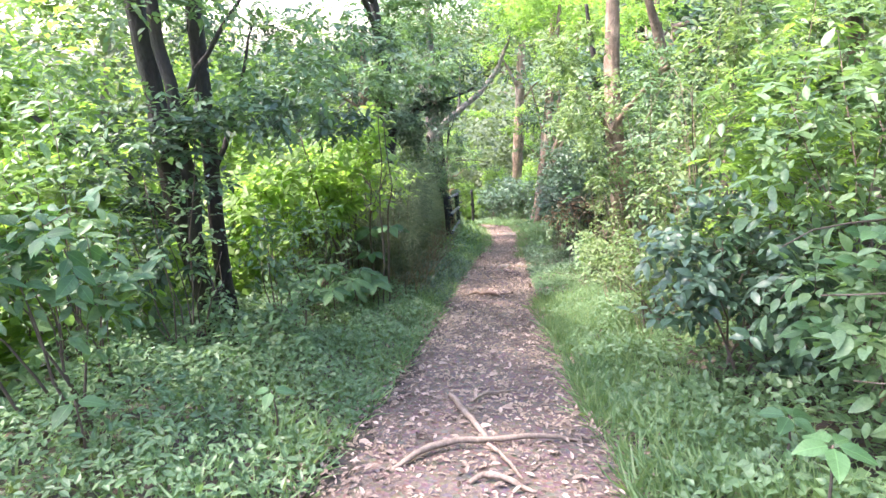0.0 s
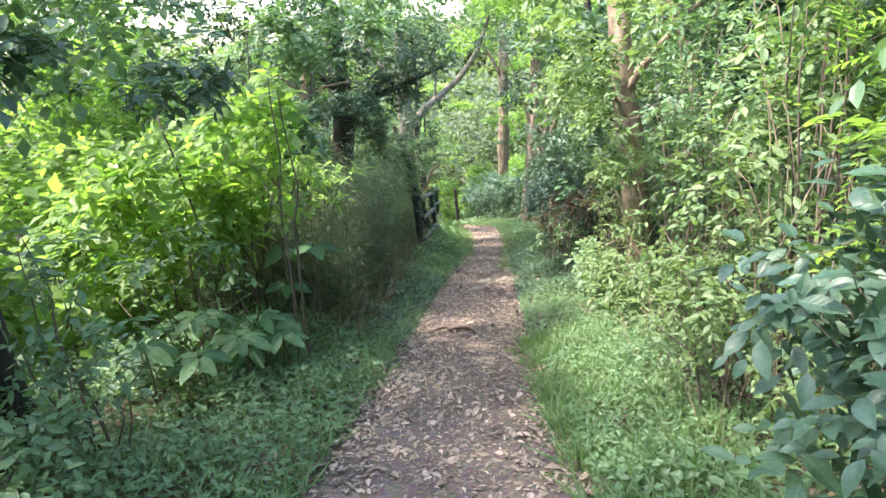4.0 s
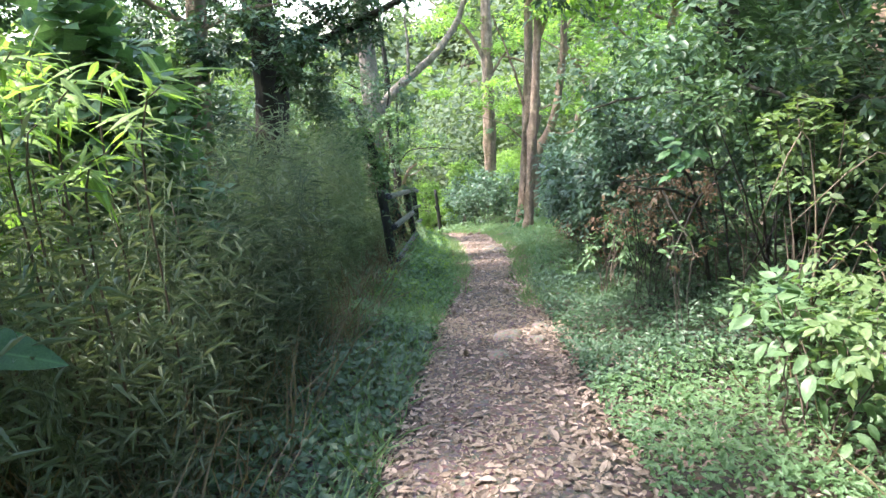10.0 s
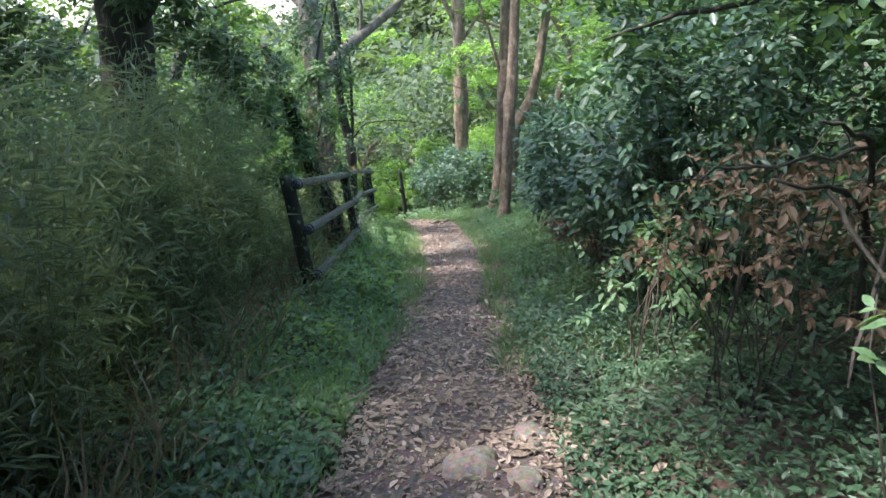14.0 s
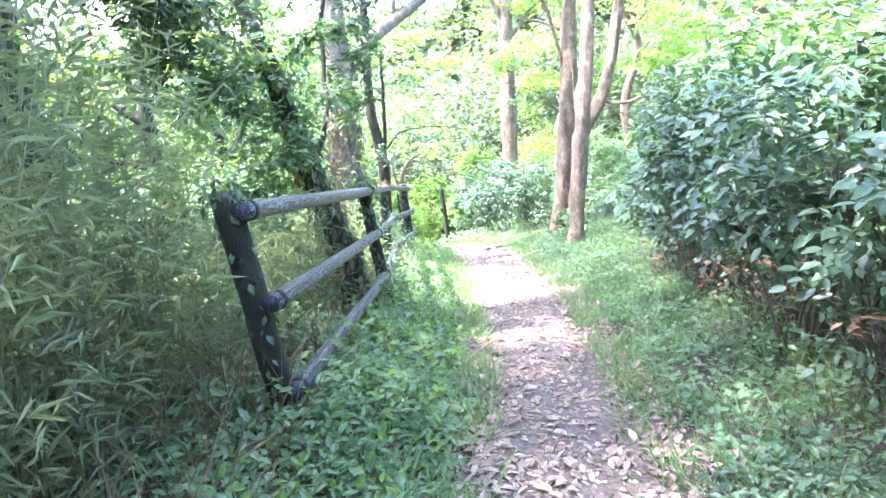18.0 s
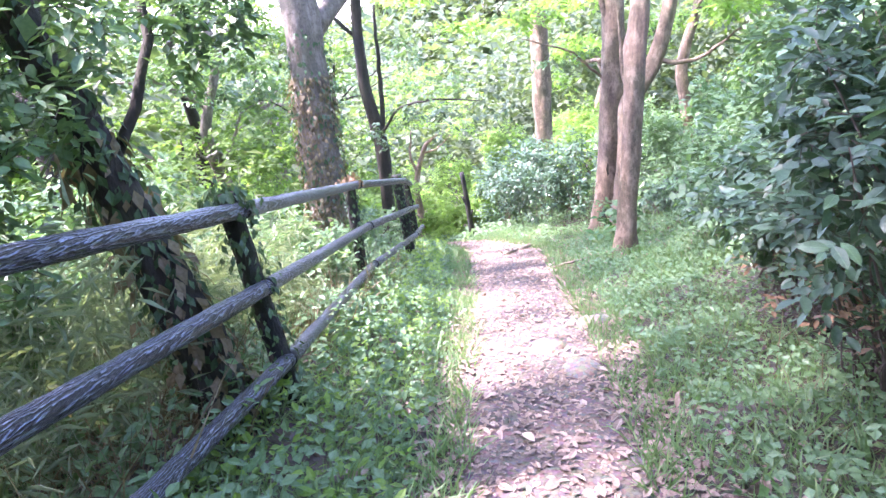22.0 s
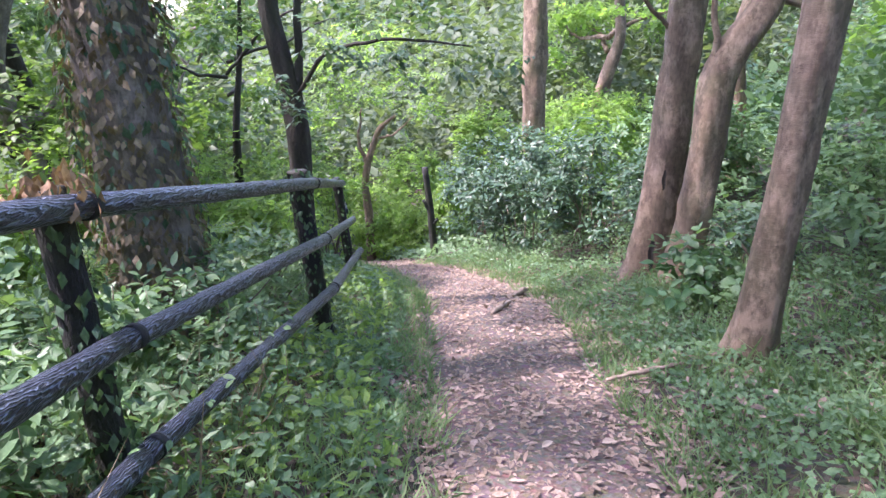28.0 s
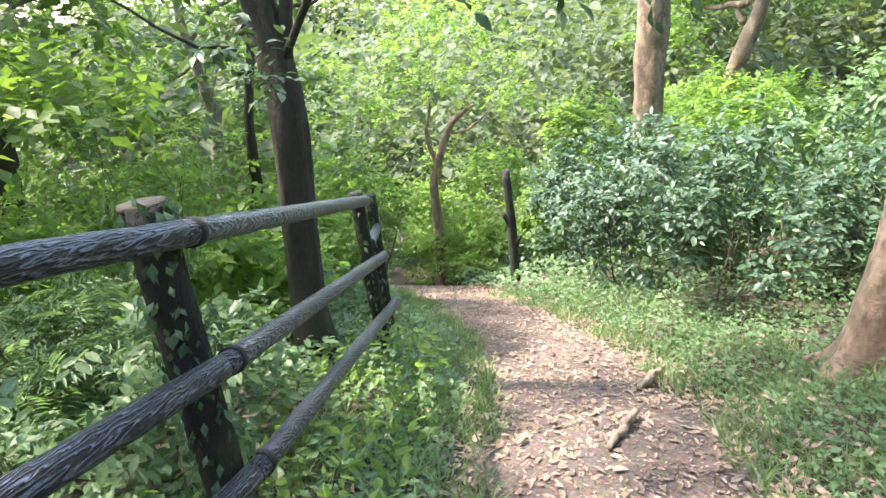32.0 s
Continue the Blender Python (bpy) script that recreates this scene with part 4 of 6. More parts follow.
hang(DARK_TREE, [(-4.9, 16.0, 0.4, 0.8, 0.6, 0.35), (-4.2, 15.8, 0.25, 0.7, 0.5, 0.3), (-3.3, 15.2, -0.2, 0.5, 0.5, 0.22), (-4.8, 18.0, -0.25, 0.7, 0.6, 0.35), (-6.3, 16.2, 0.6, 0.9, 0.7, 0.4), (-2.0, 18.0, 0.35, 0.5, 0.4, 0.25)], 2600, 0.09, M_LEAF_DARK)
hang(DARK_TREE, [(-2.6, 17.8, 0.25, 0.7, 0.6, 0.3), (-3.4, 17.6, 0.4, 0.8, 0.6, 0.35), (-1.9, 18.0, 0.6, 0.6, 0.6, 0.3), (-2.2, 16.6, 0.7, 0.7, 0.6, 0.3), (-3.3, 16.2, 0.3, 0.7, 0.6, 0.35), (-4.4, 18.0, 0.2, 0.8, 0.7, 0.45), (-3.0, 18.4, -0.4, 0.7, 0.6, 0.35), (-1.2, 17.4, 0.5, 0.5, 0.5, 0.25)], 5200, 0.09, M_LEAF_DARK)
hang(DARK_TREE, [(-2.6, 20.2, -1.0, 0.7, 0.7, 0.4), (-3.9, 18.4, -1.1, 0.8, 0.9, 0.5), (-3.6, 16.8, -0.7, 0.8, 0.8, 0.5), (-1.9, 17.8, -0.9, 0.5, 0.6, 0.3), (-2.0, 20.0, -1.4, 0.5, 0.4, 0.3), (-4.3, 19.0, -1.2, 1.0, 0.9, 0.7), (-1.2, 18.4, -0.5, 0.6, 0.6, 0.3), (-3.0, 15.9, -0.45, 0.8, 0.6, 0.35), (-2.3, 15.6, -0.25, 0.6, 0.5, 0.25), (-3.9, 16.8, -0.9, 0.8, 0.7, 0.5), (-1.7, 16.6, -0.4, 0.5, 0.5, 0.2), (-4.6, 20.0, -1.5, 1.0, 0.8, 0.6), (-3.6, 20.6, -1.9, 0.8, 0.7, 0.5), (-2.3, 20.6, -1.5, 0.6, 0.5, 0.4), (-1.6, 18.6, -0.1, 0.6, 0.5, 0.3), (-0.8, 18.4, 0.2, 0.6, 0.5, 0.35), (-3.0, 18.7, 0.0, 0.6, 0.5, 0.35), (-2.2, 18.7, -0.5, 0.4, 0.4, 0.3)], 19500, 0.085, M_LEAF_DARK)
hang(TREES["dark leaning ivy-clad trunk behind the fence"], [(-1.5, 20.7, -2.2, 0.5, 0.4, 0.5), (-2.0, 20.3, -1.9, 0.6, 0.5, 0.5), (-1.1, 21.2, -2.4, 0.35, 0.3, 0.3), (-2.3, 21.4, -2.6, 0.6, 0.6, 0.5), (-1.0, 21.6, -1.9, 0.4, 0.4, 0.3), (-1.4, 20.5, -2.7, 0.35, 0.3, 0.4), (-1.55, 20.3, -3.2, 0.35, 0.3, 0.3), (-2.0, 20.2, -2.9, 0.5, 0.4, 0.4), (-1.3, 20.8, -1.7, 0.4, 0.3, 0.3)], 6200, 0.075, M_LEAF_MID)
hang(TWIN_TREE, [(-2.4, 6.6, 0.7, 0.6, 0.5, 0.25), (-1.9, 7.0, 0.75, 0.5, 0.6, 0.2), (-3.2, 6.6, 0.5, 0.6, 0.5, 0.4), (-2.6, 6.9, 0.1, 0.4, 0.3, 0.3), (-3.6, 7.4, 0.0, 0.6, 0.6, 0.4), (-2.9, 6.5, -0.4, 0.4, 0.4, 0.35), (-1.7, 8.2, 0.5, 0.5, 0.6, 0.2)], 2600, 0.1, M_LEAF_DARK)
hang(TREES["dark slender trunk leaning behind the fence end"], [(-0.5, 29.3, -3.95, 0.5, 0.3, 0.13), (0.25, 29.4, -4.0, 0.4, 0.3, 0.1), (-1.0, 29.2, -3.85, 0.4, 0.3, 0.15), (0.75, 29.5, -4.0, 0.25, 0.25, 0.08), (-1.9, 30.0, -4.3, 0.4, 0.4, 0.3)], 420, 0.1, M_LEAF_DARK, L_OVAL)
hang(IVY_TREE, [(-3.7, 28.6, -2.5, 0.9, 0.8, 0.5), (-4.8, 29.4, -2.9, 1.0, 0.9, 0.5), (-3.4, 30.6, -3.0, 0.8, 0.8, 0.4), (-5.8, 30.5, -2.4, 1.2, 1.0, 0.6), (-4.4, 27.2, -2.0, 0.9, 0.8, 0.4), (-3.0, 26.8, -1.9, 0.6, 0.6, 0.35), (-6.4, 28.0, -1.8, 1.2, 1.0, 0.6), (-5.2, 32.5, -3.4, 1.1, 1.0, 0.5), (-2.9, 32.2, -3.6, 0.7, 0.7, 0.35)], 5200, 0.12, M_LEAF_MID, L_FAR)
hang(TREES["brown trunk of a twin-stemmed tree with a rotten hollow"], [(1.5, 30.6, -3.35, 0.5, 0.4, 0.12), (2.1, 30.6, -3.2, 0.4, 0.4, 0.12)], 120, 0.1, M_LEAF_MID, L_OVAL)
# The rotten slit at the foot of the brown trunk
for cx, cy, z0, z1, w, rr in ((2.52, 31.0, -6.7, -6.25, 0.03, 0.29), (2.6, 31.0, -5.65, -5.4, 0.018, 0.262)):
    rows = []
    for u in np.linspace(0, 1, 12):
        half = w * math.sin(math.pi * (0.08 + 0.84 * u)) + 0.004
        for k in (-1, -0.4, 0.4, 1):
            a = radians(-108) + k * half / rr + 0.02 * math.sin(u * 9)
            d = rr * (1.05 - 0.06 * (1 - abs(k)))
            rows.append((cx + d * math.cos(a), cy + d * math.sin(a), z0 + (z1 - z0) * u))
    quads = [(4 * i + j, 4 * i + j + 1, 4 * i + j + 5, 4 * i + j + 4) for i in range(11) for j in range(3)]
    wpart("hollow", mesh_np("hollow", rows, quads, M_BARK_DARK, True), TREES["brown trunk of a twin-stemmed tree with a rotten hollow"], "dark rotten slit in the bark")


# ---- shrubs ----
def shrub(label, x, y, w, d, h, n, leaf, mat, shape=L_MID, z0=0.1, stems=6, sub=38, name="shrub", group="", low=-0.6, droop=0.35, part=(0.13, 0.33), twigs=True, stem_r=0.014, stem_mat=None):
    z = float(gz(x, y))
    s = empty(name, (x, y, z), label, "shrub", group)
    cl = sub_clumps((x, y, z + z0 + h * 0.5), (w, d, h * 0.55), sub, low=low, part=part)
    for c in cl[rng.permutation(len(cl))[:stems]]:
        b = (x + rng.uniform(-.3, .3) * w, y + rng.uniform(-.3, .3) * d)
        line = bend([(*b, float(gz(*b)) - 0.05), ((b[0] + c[0]) / 2, (b[1] + c[1]) / 2, (z + c[2]) / 2 + 0.1), c[:3]], 6, 0.02)
        wpart("stem", mesh_np("stem", *tube_data(line, np.linspace(stem_r, 0.003, 6), 5), stem_mat or M_TWIG, True), s)
    at, along, normal, line = shoots(cl, n, leaf, droop)
    wpart("foliage", mesh_np("foliage", *scatter(shape, at, along, normal, leaf * rng.uniform(0.55, 1.25, len(at))), mat, True), s)
    if twigs:
        wpart("branching", twig_mesh("branching", line, 0.003, M_TWIG), s)["kind"] = "stuff"
    return s


PIECE_LEAF = mesh_np("leaf", *leaf_fine(0.27, 0.09, 0.2, 0.4), M_LEAF_PIECE, True)
PIECE_DARK = mesh_np("leaf", *leaf_fine(0.22, 0.08, 0.2, 0.45), M_LEAF_PIECE_DARK, True)
PIECE_LANCE = mesh_np("leaf", *leaf_fine(0.19, 0.07, 0.24, 0.48), M_LEAF_PIECE, True)


def aim(at, along, normal, size):
    """The pose of a single leaf."""
    y = Vector(along).normalized()
    x = y.cross(Vector(normal)).normalized()
    z = x.cross(y)
    m = Matrix((x, y, z)).transposed().to_4x4()
    return Matrix.Translation(at) @ m @ Matrix.Scale(size, 4)


def leafy(thing, clumps, n, size, me=None, droop=0.3, toward=(0, -0.35, 0)):
    """Single leaves as parts of a plant, along its shoots."""
    at, along, normal, line = shoots(clumps, n, size, droop, 0.4, 5)
    for p, w, u in zip(at, along, normal):
        ob = new("leaf", me or PIECE_LEAF)
        ob.parent = thing
        ob.matrix_parent_inverse = Matrix.Translation(-thing.location)
        ob.matrix_basis = aim(p, w, u + np.array(toward), size * rng.uniform(0.6, 1.25))
    wpart("branching", twig_mesh("branching", line, 0.0035, M_TWIG), thing)["kind"] = "stuff"


def palmate(label, stem, centre, r, leaves=5, turn=0.0, me=None):
    """A seedling: one stem and a whorl of broad leaves."""
    s = empty("seedling", stem, label, "plant", "broad-leaved seedlings")
    wpart("stem", tube("stem", [stem, ((stem[0] + centre[0]) / 2 + .03, (stem[1] + centre[1]) / 2, (stem[2] + centre[2]) / 2), centre], (0.009, 0.007, 0.004), M_TWIG, 7, 6), s)
    for k in range(leaves):
        a = turn + 2 * math.pi * k / leaves + rng.uniform(-.2, .2)
        ob = new("leaf", me or PIECE_LEAF)
        ob.parent = s
        ob.matrix_parent_inverse = Matrix.Translation(-s.location)
        ob.matrix_basis = aim(np.array(centre) + 0.02 * np.array((math.cos(a), math.sin(a), 0)), (math.cos(a), math.sin(a), -0.12 + rng.uniform(-.15, .1)), (0.1 * rng.normal(), -0.35, 1), r * rng.uniform(0.8, 1.15))


# Broad-leaved shrubs near the path, every large leaf by itself
s = shrub("glossy broad-leaved evergreen shrub by the path", 2.05, 6.1, 0.75, 0.95, 1.45, 1900, 0.115, M_LEAF_GLOSS, L_FINE, droop=0.3)
leafy(s, sub_clumps((1.95, 6.0, float(gz(2, 6)) + .85), (0.8, 1.0, 0.8), 16), 290, 0.135, PIECE_DARK, 0.45)
s = shrub("glossy broad-leaved evergreen shrub by the path", 2.35, 4.3, 0.7, 0.9, 1.4, 1150, 0.115, M_LEAF_MID, L_FINE, droop=0.12, stems=14, stem_r=0.008)
leafy(s, sub_clumps((2.15, 4.2, float(gz(2.2, 4.2)) + .75), (0.75, 0.95, 0.8), 16), 230, 0.13, PIECE_LEAF, 0.1)
for pts in ([g3(2.5, 4.0, 0.2), (2.1, 3.9, 0.25), (1.75, 3.95, 0.36), (1.5, 4.0, 0.3)], [g3(2.6, 4.6, 0.4), (2.2, 4.3, 0.7), (2.0, 4.1, 0.95), (1.95, 3.9, 1.3)], [g3(2.7, 3.6, 0.3), (2.2, 3.6, 0.0), (1.9, 3.7, 0.08), (1.65, 3.9, -0.05)],
            [g3(2.4, 3.5, 0.1), (2.15, 3.55, 0.15), (1.95, 3.7, 0.5), (1.7, 3.9, 0.62)], [g3(2.6, 5.0, 0.5), (2.2, 4.6, 0.5), (1.8, 4.4, 0.52), (1.45, 4.3, 0.42)]):
    wpart("twig", tube("twig", pts, (0.009, 0.007, 0.005, 0.003), M_TWIG, 12, 6, 0.08, 0.01), s)
PIECE_DRY = mesh_np("leaf", *leaf_fine(0.26, 0.22, 0.35, 0.45), leaf_mat("leaf_dried_curl", [(0.07, 0.04, 0.025), (0.15, 0.09, 0.055), (0.25, 0.17, 0.11)], 0.7, 0.12, piece=True, spec=0.25), True)
leafy(s, [(1.85, 3.9, -0.1, 0.1, 0.1, 0.14), (2.0, 3.8, 0.0, 0.1, 0.1, 0.1)], 14, 0.1, PIECE_DRY, 0.7)
s = shrub("broad-leaved shrub in shade by the path", -2.45, 4.7, 0.65, 0.7, 1.1, 420, 0.12, M_LEAF_MID, L_FINE, z0=0.6)
leafy(s, sub_clumps((-2.35, 4.6, float(gz(-2.2, 4.6)) + 1.15), (0.6, 0.7, 0.5), 12), 130, 0.135)
s = shrub("glossy dark shrub beside the path", 2.35, 18.9, 0.85, 1.3, 2.0, 4200, 0.1, M_LEAF_GLOSS, L_HEX, z0=0.3, stems=16)
leafy(s, sub_clumps((2.2, 18.7, float(gz(2.2, 18.7)) + 1.2), (0.85, 1.2, 0.9), 18), 290, 0.095, PIECE_DARK)
s = shrub("glossy dark shrub beside the path", 2.5, 21.0, 0.85, 1.3, 2.0, 4200, 0.1, M_LEAF_GLOSS, L_HEX, z0=0.3, stems=16)
leafy(s, sub_clumps((2.35, 20.8, float(gz(2.3, 20.8)) + 1.2), (0.85, 1.2, 0.9), 18), 290, 0.095, PIECE_DARK)
for x, y in ((2.25, 18.2), (2.3, 19.7), (2.45, 21.3), (2.6, 22.6)):
    shrub("withered brown undergrowth below the glossy shrubs", x, y, 0.45, 0.8, 0.55, 170, 0.07, M_DEADLEAF, L_HEX, stems=16, stem_r=0.007, group="withered undergrowth")
    shrub("low leafy growth below the glossy shrubs", x + 0.1, y, 0.5, 0.8, 0.9, 650, 0.075, M_LEAF_DARK, L_HEX, stems=8, stem_r=0.007, group="low growth under the shrubs")
s = shrub("broad-leaved shrub drooping over the verge", 2.75, 23.2, 0.8, 1.0, 1.5, 2600, 0.1, M_LEAF_GLOSS, L_HEX, stems=12)
leafy(s, sub_clumps((2.6, 23.0, float(gz(2.6, 23)) + .9), (0.8, 1.0, 0.7), 14), 200, 0.1, PIECE_DARK)
s = shrub("low broad-leaved shrub at the foot of a trunk", 2.55, 29.4, 0.5, 0.6, 0.7, 250, 0.14, M_LEAF_MID, L_BROAD, stems=4)
leafy(s, sub_clumps((2.5, 29.3, float(gz(2.5, 29.3)) + .4), (0.5, 0.6, 0.4), 8), 60, 0.16)
# Seedlings by the path
palmate("broad-leaved seedling in shade by the path", g3(-1.65, 10.4), (-1.64, 10.34, -1.3), 0.3, 5, 0.4)
palmate("broad-leaved seedling in shade by the path", g3(-1.42, 10.25), (-1.34, 10.3, -1.25), 0.29, 5, 0.1)
palmate("broad-leaved seedling in shade by the path", g3(-1.6, 10.1), (-1.58, 10.05, -1.57), 0.24, 5, 1.0)
palmate("broad-leaved seedling in shade by the path", g3(-1.35, 9.1), (-1.35, 9.0, -1.6), 0.25, 7, 0.2, PIECE_LANCE)
palmate("broad-leaved seedling in shade by the path", g3(-1.55, 8.7), (-1.55, 8.6, -1.45), 0.27, 7, 0.7, PIECE_LANCE)
for x, y, hgt, r, a in ((-1.75, 8.3, 0.5, 0.26, 0.1), (-1.95, 8.8, 0.75, 0.27, 0.5), (-1.6, 9.2, 0.65, 0.24, 0.9), (-2.1, 8.2, 0.6, 0.25, 0.3), (-1.45, 9.25, 0.55, 0.25, 0.6), (-1.75, 9.3, 0.5, 0.27, 0.2), (-2.05, 9.3, 0.6, 0.28, 0.8), (-1.6, 8.9, 0.42, 0.25, 0.0), (-2.35, 9.2, 0.65, 0.28, 0.4), (-1.9, 9.0, 0.45, 0.24, 1.0), (-2.3, 8.6, 0.55, 0.26, 0.7)):
    palmate("shade plant with large fingered leaves by the path", g3(x, y), g3(x + .03, y - .05, hgt), r, 7, a, PIECE_LANCE)
palmate("broad-leaved seedling by the path", g3(1.45, 3.6), (1.42, 3.57, -0.15), 0.16, 5, 0.7)
palmate("broad-leaved seedling by the path", g3(1.62, 4.3), (1.6, 4.25, -0.45), 0.15, 5, 0.2)
palmate("round-leaved seedling among low weeds by the path", g3(-1.2, 4.65), (-1.18, 4.62, -0.62), 0.13, 3, 0.7)
palmate("round-leaved seedling among low weeds by the path", g3(-2.05, 4.1), (-2.02, 4.1, -0.4), 0.17, 3, 0.2)
palmate("broad-leaved seedling under the fence", g3(-1.35, 27.3), (-1.3, 27.3, -5.65), 0.15, 4, 0.2)
palmate("broad-leaved seedling under the fence", g3(-1.1, 27.0), (-1.1, 27.0, -5.75), 0.12, 4, 0.9)

G_R = "shrubs along the right bank"
# Right of the path, from the start onwards
shrub("sunlit tangled shrub with pointed green leaves", 3.0, 6.0, 1.25, 1.5, 3.4, 4200, 0.115, M_LEAF_MID, L_HEX, stems=12)
shrub("sunlit tangled shrub with pointed green leaves", 3.0, 3.4, 1.15, 1.4, 3.0, 3600, 0.115, M_LEAF_MID, L_HEX, stems=12)
shrub("bright feathery shrub among broad-leaved bushes", 2.6, 6.9, 0.6, 0.7, 2.6, 260, 0.26, M_LEAF_BRIGHT, L_FROND, z0=0.6)
shrub("tall leafy shrub behind the bank", 3.8, 4.6, 1.2, 1.8, 4.4, 4200, 0.13, M_LEAF_MID, L_HEX)
shrub("tall leafy shrub overhanging the path", 2.65, 8.3, 1.0, 1.3, 3.9, 4800, 0.075, M_LEAF_YELLOW, L_HEX, stems=14)
shrub("tall leafy shrub overhanging the path", 2.5, 10.1, 1.0, 1.2, 3.6, 5200, 0.07, M_LEAF_MID, L_HEX, stems=14)
shrub("sunlit bramble mound with dry stems", 2.05, 8.0, 0.75, 1.2, 1.3, 3600, 0.06, M_LEAF_YELLOW, L_HEX, stems=12)
shrub("sunlit bramble mound with dry stems", 2.3, 10.9, 0.8, 1.2, 1.2, 3400, 0.065, M_LEAF_YELLOW, L_HEX, stems=12)
shrub("tall tangled evergreen shrub above the bank", 3.1, 12.3, 1.2, 1.3, 3.7, 6000, 0.085, M_LEAF_DARK, L_HEX, stems=8, stem_mat=M_BARK_DARK)
shrub("dark evergreen shrub overhanging the ivy bank", 2.7, 14.3, 1.0, 1.1, 1.0, 2600, 0.08, M_LEAF_MID, L_HEX, z0=1.3, stems=6, low=-0.9, stem_mat=M_BARK_DARK)
shrub("dark evergreen shrub overhanging the ivy bank", 2.5, 16.2, 1.1, 1.0, 2.6, 5000, 0.085, M_LEAF_GLOSS, L_HEX, z0=0.3, stems=8, stem_mat=M_BARK_DARK)
shrub("dense dark shrub in the shade of the bank", 3.9, 13.6, 0.7, 1.6, 1.9, 3600, 0.1, M_LEAF_DARK, L_HEX)
# A broken bough with withered leaves hanging over the dark hollow of the bank
s = empty("withered_branch", g3(2.3, 14.6), "broken bough with withered brown leaves over the bank", "branch")
for pts, rad in (([g3(2.5, 14.7, 0.1), (2.2, 14.4, -2.0), (1.75, 14.0, -1.82), (1.45, 13.8, -1.72)], (0.02, 0.016, 0.01, 0.005)),
                 ([(2.2, 14.4, -2.0), (1.95, 14.1, -1.65), (1.6, 13.85, -1.55)], (0.014, 0.01, 0.005)), ([(2.5, 14.5, -1.7), (2.0, 14.0, -2.0), (1.75, 13.7, -2.3), (1.7, 13.65, -2.4)], (0.01, 0.01, 0.007, 0.004)),
                 ([(1.75, 14.0, -1.82), (1.85, 13.7, -2.1), (1.9, 13.6, -2.28), (1.75, 13.55, -2.3)], (0.009, 0.008, 0.006, 0.004)), ([(2.4, 14.3, -1.75), (2.0, 13.9, -1.62), (1.7, 13.6, -1.6)], (0.009, 0.007, 0.004)),
                 ([(1.95, 14.1, -1.7), (1.45, 14.1, -1.75), (1.2, 14.05, -1.78)], (0.008, 0.006, 0.003))):
    wpart("twig", tube("twig", pts, rad, M_BARK_DARK, 12, 6, 0.1, 0.008), s)
DEAD_MAT = leaf_mat("dead_leaf_near", [(0.07, 0.042, 0.027), (0.15, 0.098, 0.063), (0.3, 0.215, 0.15)], 0.7, 0.12, piece=True, spec=0.25)
DEAD_PIECE = mesh_np("leaf", *leaf_fine(0.26, 0.22, 0.35, 0.45), DEAD_MAT, True)
leafy(s, [(1.8, 14.3, -1.85, 0.24, 0.2, 0.14), (1.95, 14.3, -1.95, 0.25, 0.2, 0.13), (2.2, 14.3, -1.85, 0.2, 0.2, 0.1), (1.55, 14.2, -1.95, 0.16, 0.16, 0.1), (1.78, 14.2, -2.2, 0.12, 0.1, 0.12), (2.05, 14.2, -2.45, 0.12, 0.1, 0.12), (1.42, 14.4, -2.0, 0.08, 0.1, 0.06), (1.6, 14.6, -1.8, 0.2, 0.2, 0.1), (1.5, 12.95, -2.12, 0.07, 0.07, 0.05)], 300, 0.052, DEAD_PIECE, 0.8)
shrub("sparse twiggy shrub in the dark hollow of the bank", 2.0, 14.9, 0.7, 0.8, 1.2, 420, 0.075, M_LEAF_DARK, L_HEX, stems=12, z0=0.3, stem_r=0.005, stem_mat=M_BARK_DARK)
shrub("withered shrub with curled brown leaves on the bank", 1.95, 14.65, 0.65, 0.55, 0.95, 650, 0.052, M_DEADLEAF, L_HEX, stems=12, z0=0.55, stem_r=0.005, stem_mat=M_BARK_DARK)
# Dark leaf mass added behind the hollow to stand for its deep shade.
shrub("dark leafy mass added to deepen the shaded hollow of the bank", 3.5, 14.4, 0.6, 1.5, 2.3, 4000, 0.09, M_LEAF_DARK, L_HEX)
shrub("sparse twiggy shrub beside the ivy bank", 1.75, 15.7, 0.5, 0.7, 1.0, 700, 0.07, M_LEAF_MID, L_HEX, stems=14, stem_r=0.006)
s = shrub("bright glossy sprig at the edge of the bank", 1.75, 13.4, 0.2, 0.25, 0.6, 60, 0.07, M_LEAF_MID, L_FINE, z0=0.55, stems=4, stem_r=0.005, stem_mat=M_BARK_DARK)
leafy(s, [(1.72, 13.42, -1.4, 0.12, 0.15, 0.1)], 20, 0.12)
shrub("glossy dark shrub beside the path", 2.5, 16.9, 0.9, 1.1, 2.2, 3400, 0.105, M_LEAF_GLOSS, L_HEX, stems=10)
for x, y, w, h, mt in ((3.9, 9.5, 1.2, 4.4, M_LEAF_MID), (4.1, 12.5, 1.2, 4.6, M_LEAF_DARK), (4.0, 16.5, 1.2, 3.6, M_LEAF_MID), (3.9, 19.5, 1.2, 3.4, M_LEAF_MID), (4.0, 22.3, 1.2, 2.6, M_LEAF_MID), (4.9, 7.0, 1.3, 5.0, M_LEAF_BRIGHT), (5.3, 25.0, 1.3, 2.6, M_LEAF_MID), (5.6, 29.0, 1.4, 2.8, M_LEAF_MID)):
    shrub("tall leafy shrub high on the bank", x, y, w, w * 1.3, h, 4200, 0.16, mt, L_FAR, group=G_R)
